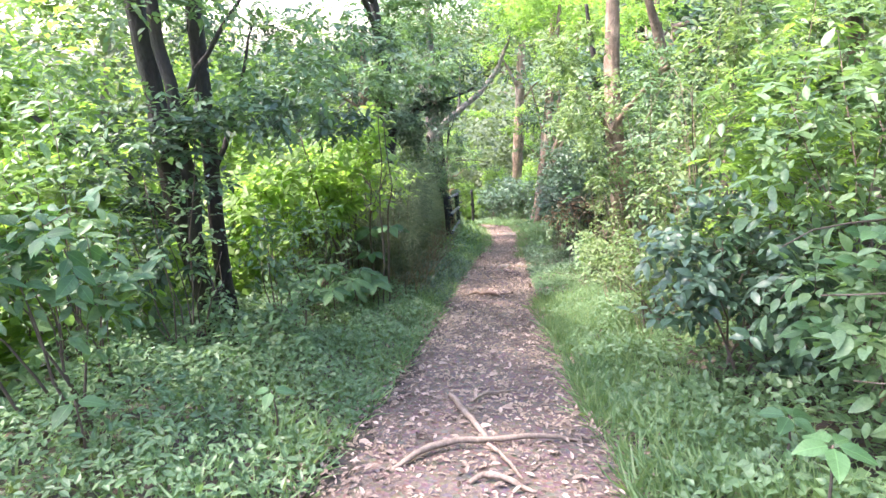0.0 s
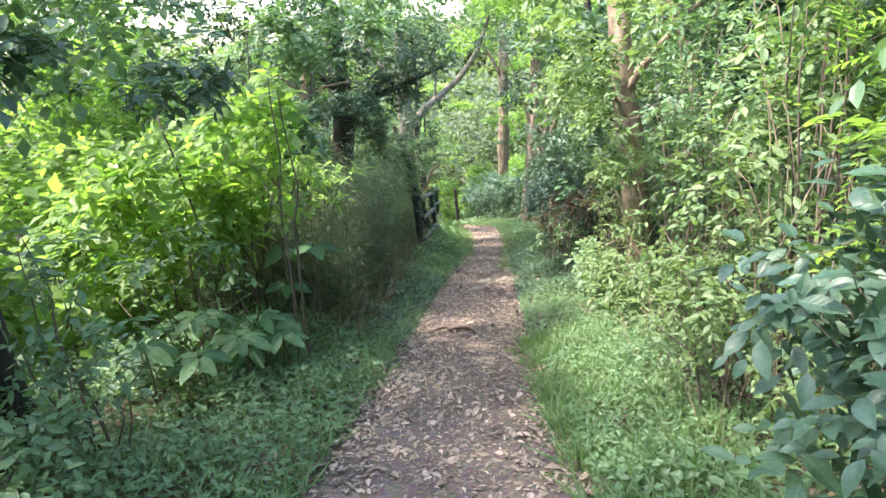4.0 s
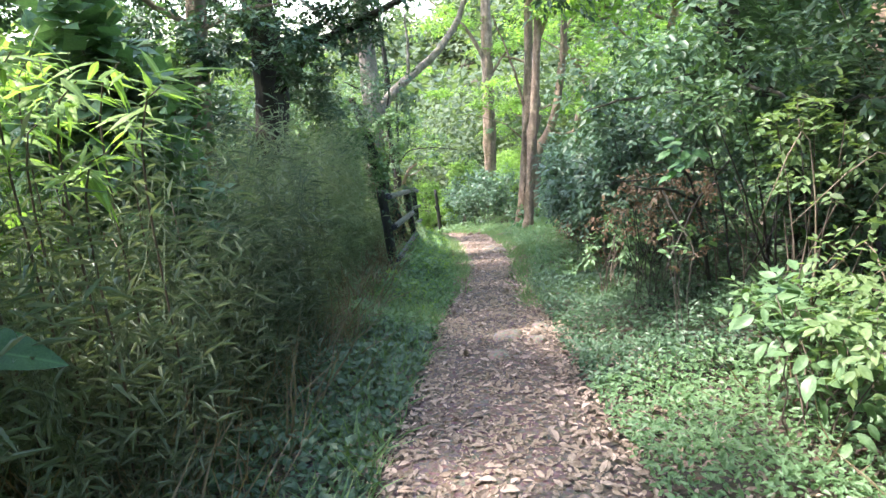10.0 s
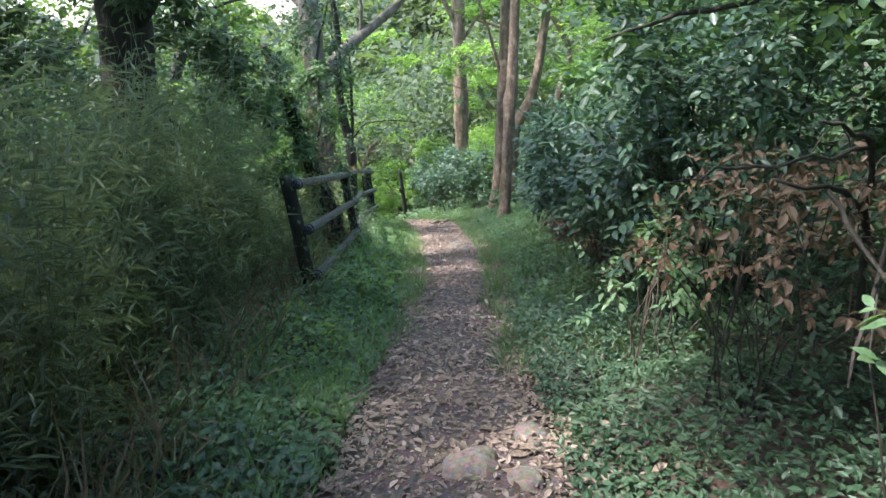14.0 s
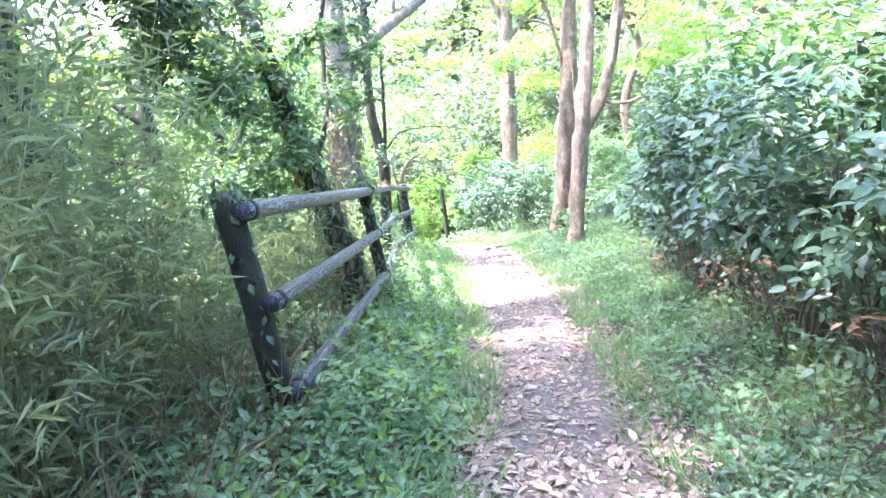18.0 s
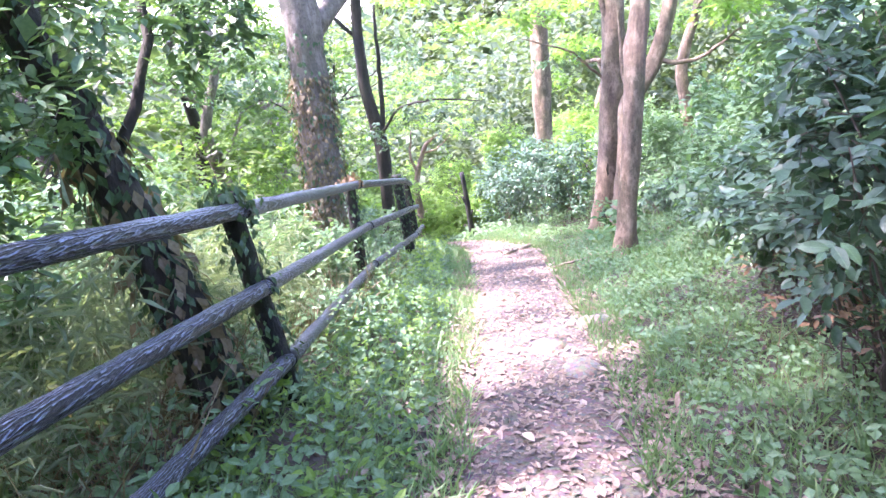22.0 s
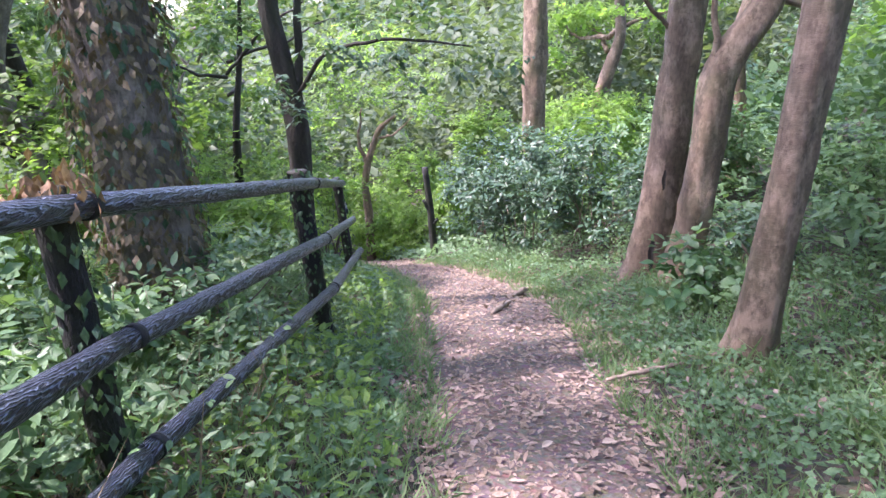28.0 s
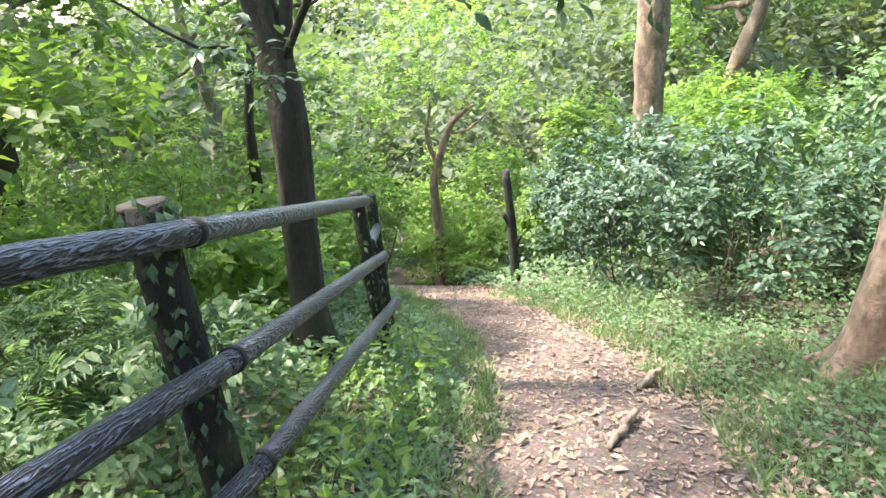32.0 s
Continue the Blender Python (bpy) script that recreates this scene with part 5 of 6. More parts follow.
shrub("low leafy shrub beside the trunks", 3.4, 25.4, 0.9, 1.1, 1.3, 2200, 0.13, M_LEAF_MID)
shrub("leafy shrub behind the brown trunks", 4.1, 28.6, 1.0, 1.3, 1.3, 3000, 0.11, M_LEAF_MID, L_HEX)
shrub("low dark leafy shrub beside the trunks", 3.5, 26.9, 0.6, 0.7, 0.7, 900, 0.09, M_LEAF_GLOSS, L_HEX)
shrub("low dark leafy shrub beside the trunks", 4.7, 30.2, 0.8, 0.8, 1.3, 1500, 0.1, M_LEAF_GLOSS, L_HEX)
shrub("low dark leafy shrub beside the trunks", 3.3, 29.9, 0.5, 0.5, 0.7, 700, 0.09, M_LEAF_GLOSS, L_HEX)
shrub("glossy evergreen thicket beyond the trunks", 2.3, 33.7, 1.6, 1.4, 2.1, 4200, 0.115, M_LEAF_GLOSS, L_HEX, group=G_R, sub=70, part=(0.1, 0.27), stems=10)
shrub("glossy evergreen thicket beside the bend", 1.2, 35.3, 1.3, 1.2, 2.3, 4200, 0.115, M_LEAF_GLOSS, L_HEX, group=G_R, sub=70, part=(0.1, 0.27), stems=10)
shrub("glossy evergreen thicket beside the bend", 0.4, 37.7, 0.9, 1.0, 2.6, 4200, 0.115, M_LEAF_GLOSS, L_HEX, group=G_R, sub=70, part=(0.1, 0.27), stems=10)
shrub("glossy evergreen thicket beside the bend", 4.0, 34.6, 1.4, 1.4, 2.2, 4000, 0.12, M_LEAF_MID, L_HEX, group=G_R)
shrub("leafy shrub on the slope beyond the trunks", 3.0, 37.2, 1.5, 1.4, 2.6, 4600, 0.13, M_LEAF_BRIGHT, L_FAR, group=G_R)
shrub("sunlit leafy shrub beyond the bend", 0.6, 39.0, 1.3, 1.3, 3.2, 4600, 0.13, M_LEAF_BRIGHT, L_FAR, group=G_R)
shrub("sunlit leafy shrub beyond the bend", -1.2, 41.0, 1.2, 1.3, 3.2, 4600, 0.13, M_LEAF_BRIGHT, L_FAR, group=G_R)
shrub("sunlit leafy shrub beyond the bend", -3.0, 42.5, 1.4, 1.4, 3.4, 4600, 0.14, M_LEAF_BRIGHT, L_FAR, group=G_R)
shrub("sunlit leafy shrub beyond the bend", 3.4, 42.0, 1.8, 1.8, 3.4, 4600, 0.16, M_LEAF_BRIGHT, L_FAR, group=G_R)
# Left of the path
G_L = "shrubs below the path"
shrub("low leafy shrub under the twin trunks", -2.15, 6.4, 0.7, 1.0, 0.5, 1300, 0.085, M_LEAF_MID, L_HEX)
shrub("thin dark-leaved shrub before the twin trunks", -2.5, 6.3, 0.6, 0.5, 1.7, 380, 0.08, M_LEAF_MID, L_HEX, z0=0.4, stems=10, stem_r=0.009)
shrub("thin dark-leaved shrub before the twin trunks", -2.0, 7.3, 0.45, 0.5, 1.3, 380, 0.09, M_LEAF_MID, L_HEX, z0=0.3, stems=10, stem_r=0.009)
shrub("thin dark-leaved shrub before the twin trunks", -3.2, 5.9, 0.6, 0.5, 2.2, 420, 0.085, M_LEAF_MID, L_HEX, z0=0.6, stems=10, stem_r=0.009)
shrub("thin leafy shrub under the trees", -2.1, 8.9, 0.6, 1.0, 1.5, 420, 0.09, M_LEAF_MID, L_HEX, stems=14, stem_r=0.009)
shrub("sunlit spreading foliage above the bamboo", -2.6, 9.8, 0.8, 0.9, 1.3, 900, 0.16, M_LEAF_BRIGHT, L_OVAL, z0=0.9, stems=6)
shrub("bright leafy sprout on the sunlit bank", 1.85, 11.7, 0.4, 0.5, 0.8, 330, 0.115, M_LEAF_MID, L_FINE, stems=9, stem_r=0.006, droop=0.25)
shrub("bright leafy sprout on the sunlit bank", 2.0, 12.4, 0.35, 0.4, 0.7, 260, 0.1, M_LEAF_MID, L_FINE, stems=7, stem_r=0.006, droop=0.25)
shrub("sunlit leafy sprays on thin twigs over the bank", 2.2, 12.5, 0.45, 0.5, 1.0, 800, 0.065, M_LEAF_YELLOW, L_HEX, z0=0.9, stems=9, stem_r=0.007)
shrub("bright feathery shrub at the edge of the bamboo", -2.0, 10.4, 0.5, 0.7, 1.5, 170, 0.2, M_LEAF_BRIGHT, L_FROND, z0=1.3, stems=6)
shrub("sunlit sapling with broad yellow-green leaves", -2.4, 10.7, 0.6, 0.7, 0.8, 500, 0.16, M_LEAF_BRIGHT, L_OVAL, z0=1.2, stems=8)
for x, y, w, h, mt in ((-4.3, 7.0, 1.2, 2.4, M_LEAF_BRIGHT), (-3.9, 9.6, 1.2, 2.2, M_LEAF_BRIGHT), (-3.3, 11.9, 1.0, 2.3, M_LEAF_BRIGHT), (-3.2, 13.8, 1.0, 2.8, M_LEAF_BRIGHT), (-3.4, 15.6, 1.0, 4.2, M_LEAF_MID), (-2.2, 12.9, 0.5, 2.6, M_LEAF_MID), (-4.6, 4.6, 1.3, 3.0, M_LEAF_BRIGHT), (-5.6, 9.0, 1.6, 3.4, M_LEAF_BRIGHT), (-5.0, 12.6, 1.6, 3.4, M_LEAF_BRIGHT), (-4.6, 16.0, 1.5, 4.2, M_LEAF_MID), (-6.6, 5.5, 1.8, 4.6, M_LEAF_BRIGHT)):
    shrub("sunlit yellow-green leafy shrub on the slope below", x, y, w, w * 1.1, h, 2000, 0.19, mt, L_FAR, group=G_L)
for x, y, w, h in ((-3.0, 21.0, 1.0, 1.9), (-3.6, 23.5, 1.2, 2.0), (-3.2, 26.0, 1.0, 1.6), (-2.8, 31.3, 0.9, 1.3), (-3.4, 33.2, 1.2, 1.8), (-5.2, 28.5, 1.5, 2.2), (-4.4, 37.0, 1.4, 2.4), (-6.6, 34.0, 1.8, 2.6), (-6.4, 24, 1.8, 2.8), (-5.5, 41, 1.8, 3.0), (-8.5, 30, 2.0, 3.0), (-8, 38, 2.0, 3.2), (-4.8, 31.2, 1.3, 2.0)):
    shrub("leafy green shrub in the wood below the fence", x, y, w, w, h, 3000, 0.12, M_LEAF_MID if y < 28 and x > -4 else M_LEAF_BRIGHT, L_FAR, group=G_L)
for x, y, w, h in ((-4.4, 30.2, 0.9, 2.6), (-4.6, 32.6, 1.2, 3.2), (-4.0, 25.0, 0.9, 2.4), (-4.6, 21.6, 1.1, 3.2), (-2.6, 34.6, 0.8, 1.9), (-4.6, 19.6, 1.2, 3.6)):
    shrub("tall shade shrub with drooping leafy sprays behind the fence", x, y, w, w, h, 2200, 0.1, M_LEAF_BRIGHT if y > 28 else M_LEAF_MID, L_HEX, z0=0.4, stems=9, group=G_L)
for x, y, h in ((-2.0, 39.9, 1.3), (-3.2, 41.2, 1.6), (-0.9, 39.3, 1.6), (-1.9, 43.6, 1.8), (-0.2, 41.6, 2.2)):
    shrub("sunlit yellow-green shrub beyond the bend", x, y, 0.9, 0.9, h, 2200, 0.11, M_LEAF_BRIGHT, L_FAR, group=G_R)
for x, y, h in ((-6.2, 8.0, 5.2), (-7.4, 11.0, 6.4), (-6.4, 14.4, 6.0), (-7.2, 17.5, 7.0), (-7.6, 20.5, 7.0), (-8.0, 24.0, 7.0), (-8.4, 28.0, 7.2)):
    shrub("sunlit yellow-green thicket on the slope below", x, y, 1.5, 1.6, h, 3600, 0.18, M_LEAF_BRIGHT, L_FAR, group=G_L)
for x, y in ((-1.9, 23.4), (-2.0, 25.9), (-1.8, 28.9), (-2.9, 29.4), (-2.3, 24.6), (-1.75, 27.0), (-2.6, 27.2), (-1.7, 24.6)):
    if x > -2.05:
        shrub("low leafy shrub behind the fence rails", x, y, 0.5, 0.8, 0.9, 800, 0.09, M_LEAF_MID, L_HEX, group="low shrubs behind the fence")
    else:
        shrub("low feathery shrub behind the fence rails", x, y, 0.6, 0.8, 1.0, 420, 0.24, M_LEAF_MID, L_FROND, group="feathery shrubs behind the fence")


# Saplings with bare lower stems
def sapling(label, pts, r, crown, n, leaf, mat, twigs=()):
    t = empty("sapling", g3(pts[0][0], pts[0][1]), label, "sapling", "saplings by the path")
    wpart("stem", tube("stem", pts, np.linspace(r, r * .45, len(pts)), M_TWIG, 18, 7, 0.08, 0.006), t)
    for q in twigs:
        wpart("twig", tube("twig", q, (r * .5, r * .2), M_TWIG, 8, 5, 0.08, 0.006), t)
    cl = np.concatenate([sub_clumps(c[:3], c[3:], 12, low=-1) for c in crown])
    wpart("foliage", leaf_mesh("foliage", cl, n, leaf, L_OVAL, mat), t)


sapling("thin dark sapling with bright leaves", [g3(-1.28, 9.25, -.05), (-1.25, 9.2, -1.03), (-1.3, 9.2, -0.6), (-1.24, 9.2, -0.23), (-1.26, 9.2, 0.5)], 0.012, [(-1.5, 9.6, 0.15, 0.5, 0.5, 0.3), (-1.9, 9.7, -0.3, 0.4, 0.5, 0.25)], 260, 0.17, M_LEAF_BRIGHT, [[(-1.3, 9.2, -0.6), (-1.6, 9.5, -0.2)]])
sapling("pale curved sapling with bright leaves", [g3(-1.22, 9.3, -.05), (-1.2, 9.25, -1.0), (-1.16, 9.2, -0.55), (-1.08, 9.2, -0.35), (-1.15, 9.2, -0.2), (-1.2, 9.2, 0.4)], 0.012, [(-1.7, 9.9, 0.3, 0.5, 0.5, 0.3)], 160, 0.17, M_LEAF_BRIGHT)
sapling("slender sapling rising through the bamboo", [g3(-1.9, 10.6, -.05), (-1.88, 10.5, -0.9), (-1.86, 10.5, -0.2), (-1.83, 10.5, 0.9)], 0.012, [(-1.9, 10.6, -0.2, 0.3, 0.4, 0.2), (-2.3, 10.4, -0.3, 0.4, 0.4, 0.2)], 120, 0.17, M_LEAF_BRIGHT, [[(-1.87, 10.5, -0.5), (-1.6, 10.4, -0.1)]])
sapling("leaning brown sapling among shrubs", [g3(-1.75, 9.7, -.05), (-1.95, 9.6, -1.4), (-2.1, 9.5, -0.9), (-2.3, 9.4, 0.2)], 0.018, [(-2.4, 9.3, 0.0, 0.5, 0.5, 0.3), (-2.6, 9.4, -0.4, 0.5, 0.5, 0.3)], 260, 0.16, M_LEAF_BRIGHT)

# ---- dwarf bamboo thicket ----
def bamboo(label, x0, x1, y0, y1, h, stalks, per, name="bamboo_thicket", leaf=(0.08, 0.16), mat=None):
    th = empty(name, g3((x0 + x1) / 2, (y0 + y1) / 2), label, "bamboo", "", "stuff")
    bx, by = rng.uniform(x0, x1, stalks), rng.uniform(y0, y1, stalks)
    bz = gz(bx, by)
    hh = h * rng.uniform(0.5, 1.1, stalks)
    lean = rng.normal(size=(stalks, 2)) * 0.34
    top = np.stack([bx + lean[:, 0] * hh, by + lean[:, 1] * hh, bz + hh], 1)
    top[:, 0] = np.minimum(top[:, 0], x1 + 0.03 + 0.04 * rng.random(stalks))
    foot = np.stack([bx, by, bz - 0.03], 1)
    mid = (foot + top) / 2 + rng.normal(size=(stalks, 3)) * 0.06
    lines = [tube_data([f, m, t], (0.003, 0.0026, 0.0012), 3) for f, m, t in zip(foot, mid, top)]
    wpart("culms", mesh_np("culms", *join(lines), mat or M_BAMBOO), th)
    k = np.repeat(np.arange(stalks), per)
    u = 1 - 0.95 * rng.random(len(k))
    at = foot[k] + (top - foot)[k] * u[:, None] + rng.normal(size=(len(k), 3)) * 0.08
    along = ball(len(k)) * np.array((1, 1, 0.5)) + UP * 0.08
    wpart("foliage", mesh_np("foliage", *scatter(L_BAMBOO, at, along, UP + 0.6 * ball(len(k)), rng.uniform(*leaf, len(k))), mat or M_BAMBOO), th)
    return th


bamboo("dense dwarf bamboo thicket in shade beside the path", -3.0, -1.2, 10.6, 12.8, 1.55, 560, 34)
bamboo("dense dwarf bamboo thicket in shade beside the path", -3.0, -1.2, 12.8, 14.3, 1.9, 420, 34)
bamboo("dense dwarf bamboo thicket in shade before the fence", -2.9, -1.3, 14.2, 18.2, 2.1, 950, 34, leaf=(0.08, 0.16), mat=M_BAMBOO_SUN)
bamboo("tall bamboo sprays with sun-lightened leaves before the fence", -2.6, -1.35, 16.2, 18.6, 2.6, 110, 28, "bamboo_spray", (0.1, 0.18), M_BAMBOO_SUN)
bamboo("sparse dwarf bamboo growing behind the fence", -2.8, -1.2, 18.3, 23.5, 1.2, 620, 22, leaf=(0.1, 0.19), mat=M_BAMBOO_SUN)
bamboo("bright bamboo sprays arching out of the thicket", -2.3, -1.4, 11.2, 12.2, 2.3, 60, 26, "bamboo_spray")


# Both leaf colours here have sunlight put into them.
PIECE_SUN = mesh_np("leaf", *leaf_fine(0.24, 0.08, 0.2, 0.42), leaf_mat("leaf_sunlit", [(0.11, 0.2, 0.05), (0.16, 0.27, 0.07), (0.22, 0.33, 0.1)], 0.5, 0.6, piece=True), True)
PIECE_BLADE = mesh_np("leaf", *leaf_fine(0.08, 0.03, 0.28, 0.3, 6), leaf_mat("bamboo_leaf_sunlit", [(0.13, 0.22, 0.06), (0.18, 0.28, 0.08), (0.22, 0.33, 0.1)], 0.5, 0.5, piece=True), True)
s = empty("sapling", g3(-1.55, 10.1), "slender sapling with sunlit yellow-green leaves over the bamboo", "sapling", "saplings by the path")
for pts in ([g3(-1.55, 10.1, -.05), (-1.6, 10.1, -1.2), (-1.55, 10.15, -0.55), (-1.7, 10.2, 0.2)], [(-1.58, 10.1, -1.0), (-1.4, 10.0, -0.6), (-1.3, 9.95, -0.35)], [(-1.56, 10.14, -0.6), (-1.8, 10.2, -0.35), (-1.95, 10.3, -0.2)]):
    wpart("stem", tube("stem", pts, (0.013, 0.01, 0.004), M_TWIG, 10, 6, 0.08, 0.006), s)
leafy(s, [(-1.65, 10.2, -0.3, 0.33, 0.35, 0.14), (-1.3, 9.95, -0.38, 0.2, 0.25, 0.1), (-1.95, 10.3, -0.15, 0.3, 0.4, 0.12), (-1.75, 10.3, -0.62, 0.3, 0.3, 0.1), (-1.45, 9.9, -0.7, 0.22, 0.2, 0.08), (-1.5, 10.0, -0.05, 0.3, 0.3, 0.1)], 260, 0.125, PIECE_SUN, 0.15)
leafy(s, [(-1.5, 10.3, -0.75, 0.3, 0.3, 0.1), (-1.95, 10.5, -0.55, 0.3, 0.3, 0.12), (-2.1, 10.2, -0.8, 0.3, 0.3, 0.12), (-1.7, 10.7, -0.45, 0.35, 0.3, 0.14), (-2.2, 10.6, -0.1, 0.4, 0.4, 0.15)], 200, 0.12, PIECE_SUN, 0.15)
s = empty("bamboo_spray", g3(-1.3, 10.7), "sunlit bamboo sprays arching out of the thicket", "bamboo")
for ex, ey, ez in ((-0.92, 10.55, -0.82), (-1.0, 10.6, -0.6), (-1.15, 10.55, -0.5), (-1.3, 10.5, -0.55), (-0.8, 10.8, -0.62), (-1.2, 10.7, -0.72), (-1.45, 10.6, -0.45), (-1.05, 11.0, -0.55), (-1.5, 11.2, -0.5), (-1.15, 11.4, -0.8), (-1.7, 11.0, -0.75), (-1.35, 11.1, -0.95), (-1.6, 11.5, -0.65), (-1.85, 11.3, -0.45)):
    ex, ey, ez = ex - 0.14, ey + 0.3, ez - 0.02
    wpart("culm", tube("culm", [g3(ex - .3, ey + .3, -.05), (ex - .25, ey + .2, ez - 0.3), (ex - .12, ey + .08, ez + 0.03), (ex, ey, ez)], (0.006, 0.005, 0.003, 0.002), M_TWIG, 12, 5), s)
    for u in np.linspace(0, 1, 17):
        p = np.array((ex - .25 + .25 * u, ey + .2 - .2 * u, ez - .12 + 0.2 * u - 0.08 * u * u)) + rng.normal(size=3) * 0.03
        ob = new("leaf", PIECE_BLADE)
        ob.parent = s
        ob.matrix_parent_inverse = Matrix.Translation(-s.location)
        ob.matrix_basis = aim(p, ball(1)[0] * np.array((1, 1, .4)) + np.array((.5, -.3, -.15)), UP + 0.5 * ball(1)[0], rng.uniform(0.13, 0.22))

# Arching bare canes on the bramble bank and over the bamboo
M_CANE = bark_mat("cane_pale", (0.1, 0.075, 0.05), (0.3, 0.24, 0.17), 20.0, 0.4)


def canes(label, n, x, y, h, reach, side, mat):
    t = empty("bramble", g3(sum(x) / 2, sum(y) / 2), label, "bramble")
    for _ in range(n):
        bx, by = rng.uniform(*x), rng.uniform(*y)
        top = h * rng.uniform(0.5, 1.1)
        out = side * reach * rng.uniform(0.3, 1.1)
        dy = rng.normal() * 0.45
        z = float(gz(bx, by))
        pts = [(bx, by, z - 0.03), (bx + out * 0.15, by + dy * 0.3, z + top * 0.65), (bx + out * 0.5, by + dy * 0.7, z + top), (bx + out, by + dy, z + top * rng.uniform(0.6, 0.95))]
        wpart("cane", tube("cane", pts, (0.006, 0.005, 0.004, 0.0015), mat, 14, 5, 0.05), t)


canes("arching bare bramble canes on the sunlit bank", 34, (2.0, 2.9), (7.6, 12.4), 1.6, 0.6, -1, M_CANE)
canes("thin bare canes hanging over the dark bank", 14, (2.3, 3.1), (13.2, 15.8), 1.4, 0.8, -1, M_TWIG)
canes("pale dry twigs tangled through the tall shrubs", 34, (2.0, 2.9), (7.4, 11.6), 2.7, 0.8, -1, M_CANE)
canes("pale dead canes arching over the dwarf bamboo", 14, (-2.3, -1.6), (11.8, 18.0), 1.6, 0.5, 1, M_CANE)

# ---- ground cover, grass, litter ----
def ground_cover(name, label, side, x0, x1, y0, y1, n, size, mat, shape, height=0.12, rise=0.0, category="ground cover", hollow=False):
    """Small leaves over the ground; rise: how much deeper the growth gets for each metre from the path."""
    y = rng.uniform(y0, y1, n)
    u = x0 + (x1 - x0) * rng.random(n)
    x = np.interp(y, EY, XL) - u if side < 0 else np.interp(y, EY, XR) + u
    if hollow:
        keep = ~((x > 2.2) & (x < 3.4) & (y > 14.2) & (y < 15.6))
        x, y, u = x[keep], y[keep], u[keep]
        n = len(x)
    deep = (height + rise * np.maximum(u, 0)) * (1 + 0.4 * np.sin(3.1 * x + y) * np.sin(2.3 * y))
    at = np.stack([x, y, gz(x, y) + deep * rng.random(n) ** 0.6], 1)
    along = ball(n) * np.array((1, 1, 0.4)) + UP * 0.1
    return tagged(new(name, mesh_np(name, *scatter(shape, at, along, UP + 0.5 * ball(n), size * rng.uniform(.5, 1.3, n)), mat)), label, category, "", "stuff")


def grass(label, side, x0, x1, y0, y1, n, h):
    y = rng.uniform(y0, y1, n)
    u = x0 + (x1 - x0) * rng.random(n) ** 1.2
    x = np.interp(y, EY, XL) - u if side < 0 else np.interp(y, EY, XR) + u
    tuft = np.sin(x * 5.1 + 1.3 * y) * np.sin(y * 4.3 - x)
    keep = tuft > -0.45 + rng.normal(size=n) * 0.35
    x, y = x[keep], y[keep]
    m = len(x)
    at = np.stack([x, y, gz(x, y) - 0.01], 1)
    along = UP * 0.8 + ball(m) * 0.8
    hh = h * rng.uniform(0.4, 1.25, m)
    return tagged(new("grass", mesh_np("grass", *scatter(L_BLADE, at, along, ball(m), hh), M_GRASS)), label, "grass", "", "stuff")


ground_cover("creeper", "low leafy creeper carpeting the right bank", 1, 0.0, 2.6, 7.0, 13.0, 30000, 0.047, M_LEAF_MID, L_HEX, 0.14, 0.1)
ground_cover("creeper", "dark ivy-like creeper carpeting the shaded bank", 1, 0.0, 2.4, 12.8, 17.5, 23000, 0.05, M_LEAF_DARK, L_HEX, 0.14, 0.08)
ground_cover("creeper", "low leafy creeper carpeting the right bank", 1, 0.15, 3.5, 17.5, 36, 40000, 0.06, M_LEAF_MID, L_FAR, 0.1, 0.1)
ground_cover("creeper", "low leafy plants on the right verge", 1, 0.05, 2.4, 0.5, 7.0, 13000, 0.07, M_LEAF_MID, L_FAR, 0.14, 0.14)
ground_cover("creeper", "dark creeping plants on the shaded left verge", -1, 0.0, 2.6, 0.5, 10.8, 30000, 0.058, M_LEAF_MID, L_HEX, 0.12, 0.2)
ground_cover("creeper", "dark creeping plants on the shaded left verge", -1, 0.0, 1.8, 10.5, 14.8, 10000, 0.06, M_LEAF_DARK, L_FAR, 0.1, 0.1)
ground_cover("creeper", "low leafy creeper on the verge before the fence", -1, 0.0, 1.8, 14.6, 19, 10000, 0.065, M_LEAF_MID, L_HEX, 0.1, 0.1)
ground_cover("weeds", "yellowish leafy weeds behind the fence rails", -1, 0.7, 2.4, 17.5, 26.5, 4200, 0.07, M_LEAF_MID, L_HEX, 0.28, 0.12, "weeds")
ground_cover("weeds", "bright low weeds along the verge by the fence", -1, 0.1, 1.0, 15.5, 26, 2200, 0.07, M_LEAF_BRIGHT, L_HEX, 0.14, 0.05, "weeds")
ground_cover("creeper", "small leafy plants below the fence", -1, 0.1, 4.0, 18, 38, 34000, 0.075, M_LEAF_MID, L_FAR, 0.08, 0.16)
ground_cover("weeds", "leafy weeds growing up round the fence rails", -1, 1.1, 2.6, 23, 32, 4200, 0.1, M_LEAF_MID, L_HEX, 0.25, 0.1, "weeds")
ground_cover("weeds", "bright leafy weeds under the fence rails", -1, 0.25, 1.2, 26, 32, 1100, 0.1, M_LEAF_BRIGHT, L_HEX, 0.2, 0.05, "weeds")
ground_cover("undergrowth", "leafy undergrowth on the slope below the path", -1, 2.4, 9.0, 1, 44, 24000, 0.19, M_LEAF_MID, L_FAR, 0.4, 0.06, "undergrowth")
ground_cover("undergrowth", "leafy undergrowth on the bank above the path", 1, 2.2, 9.0, 1, 46, 24000, 0.18, M_LEAF_MID, L_FAR, 0.4, 0.06, "undergrowth")
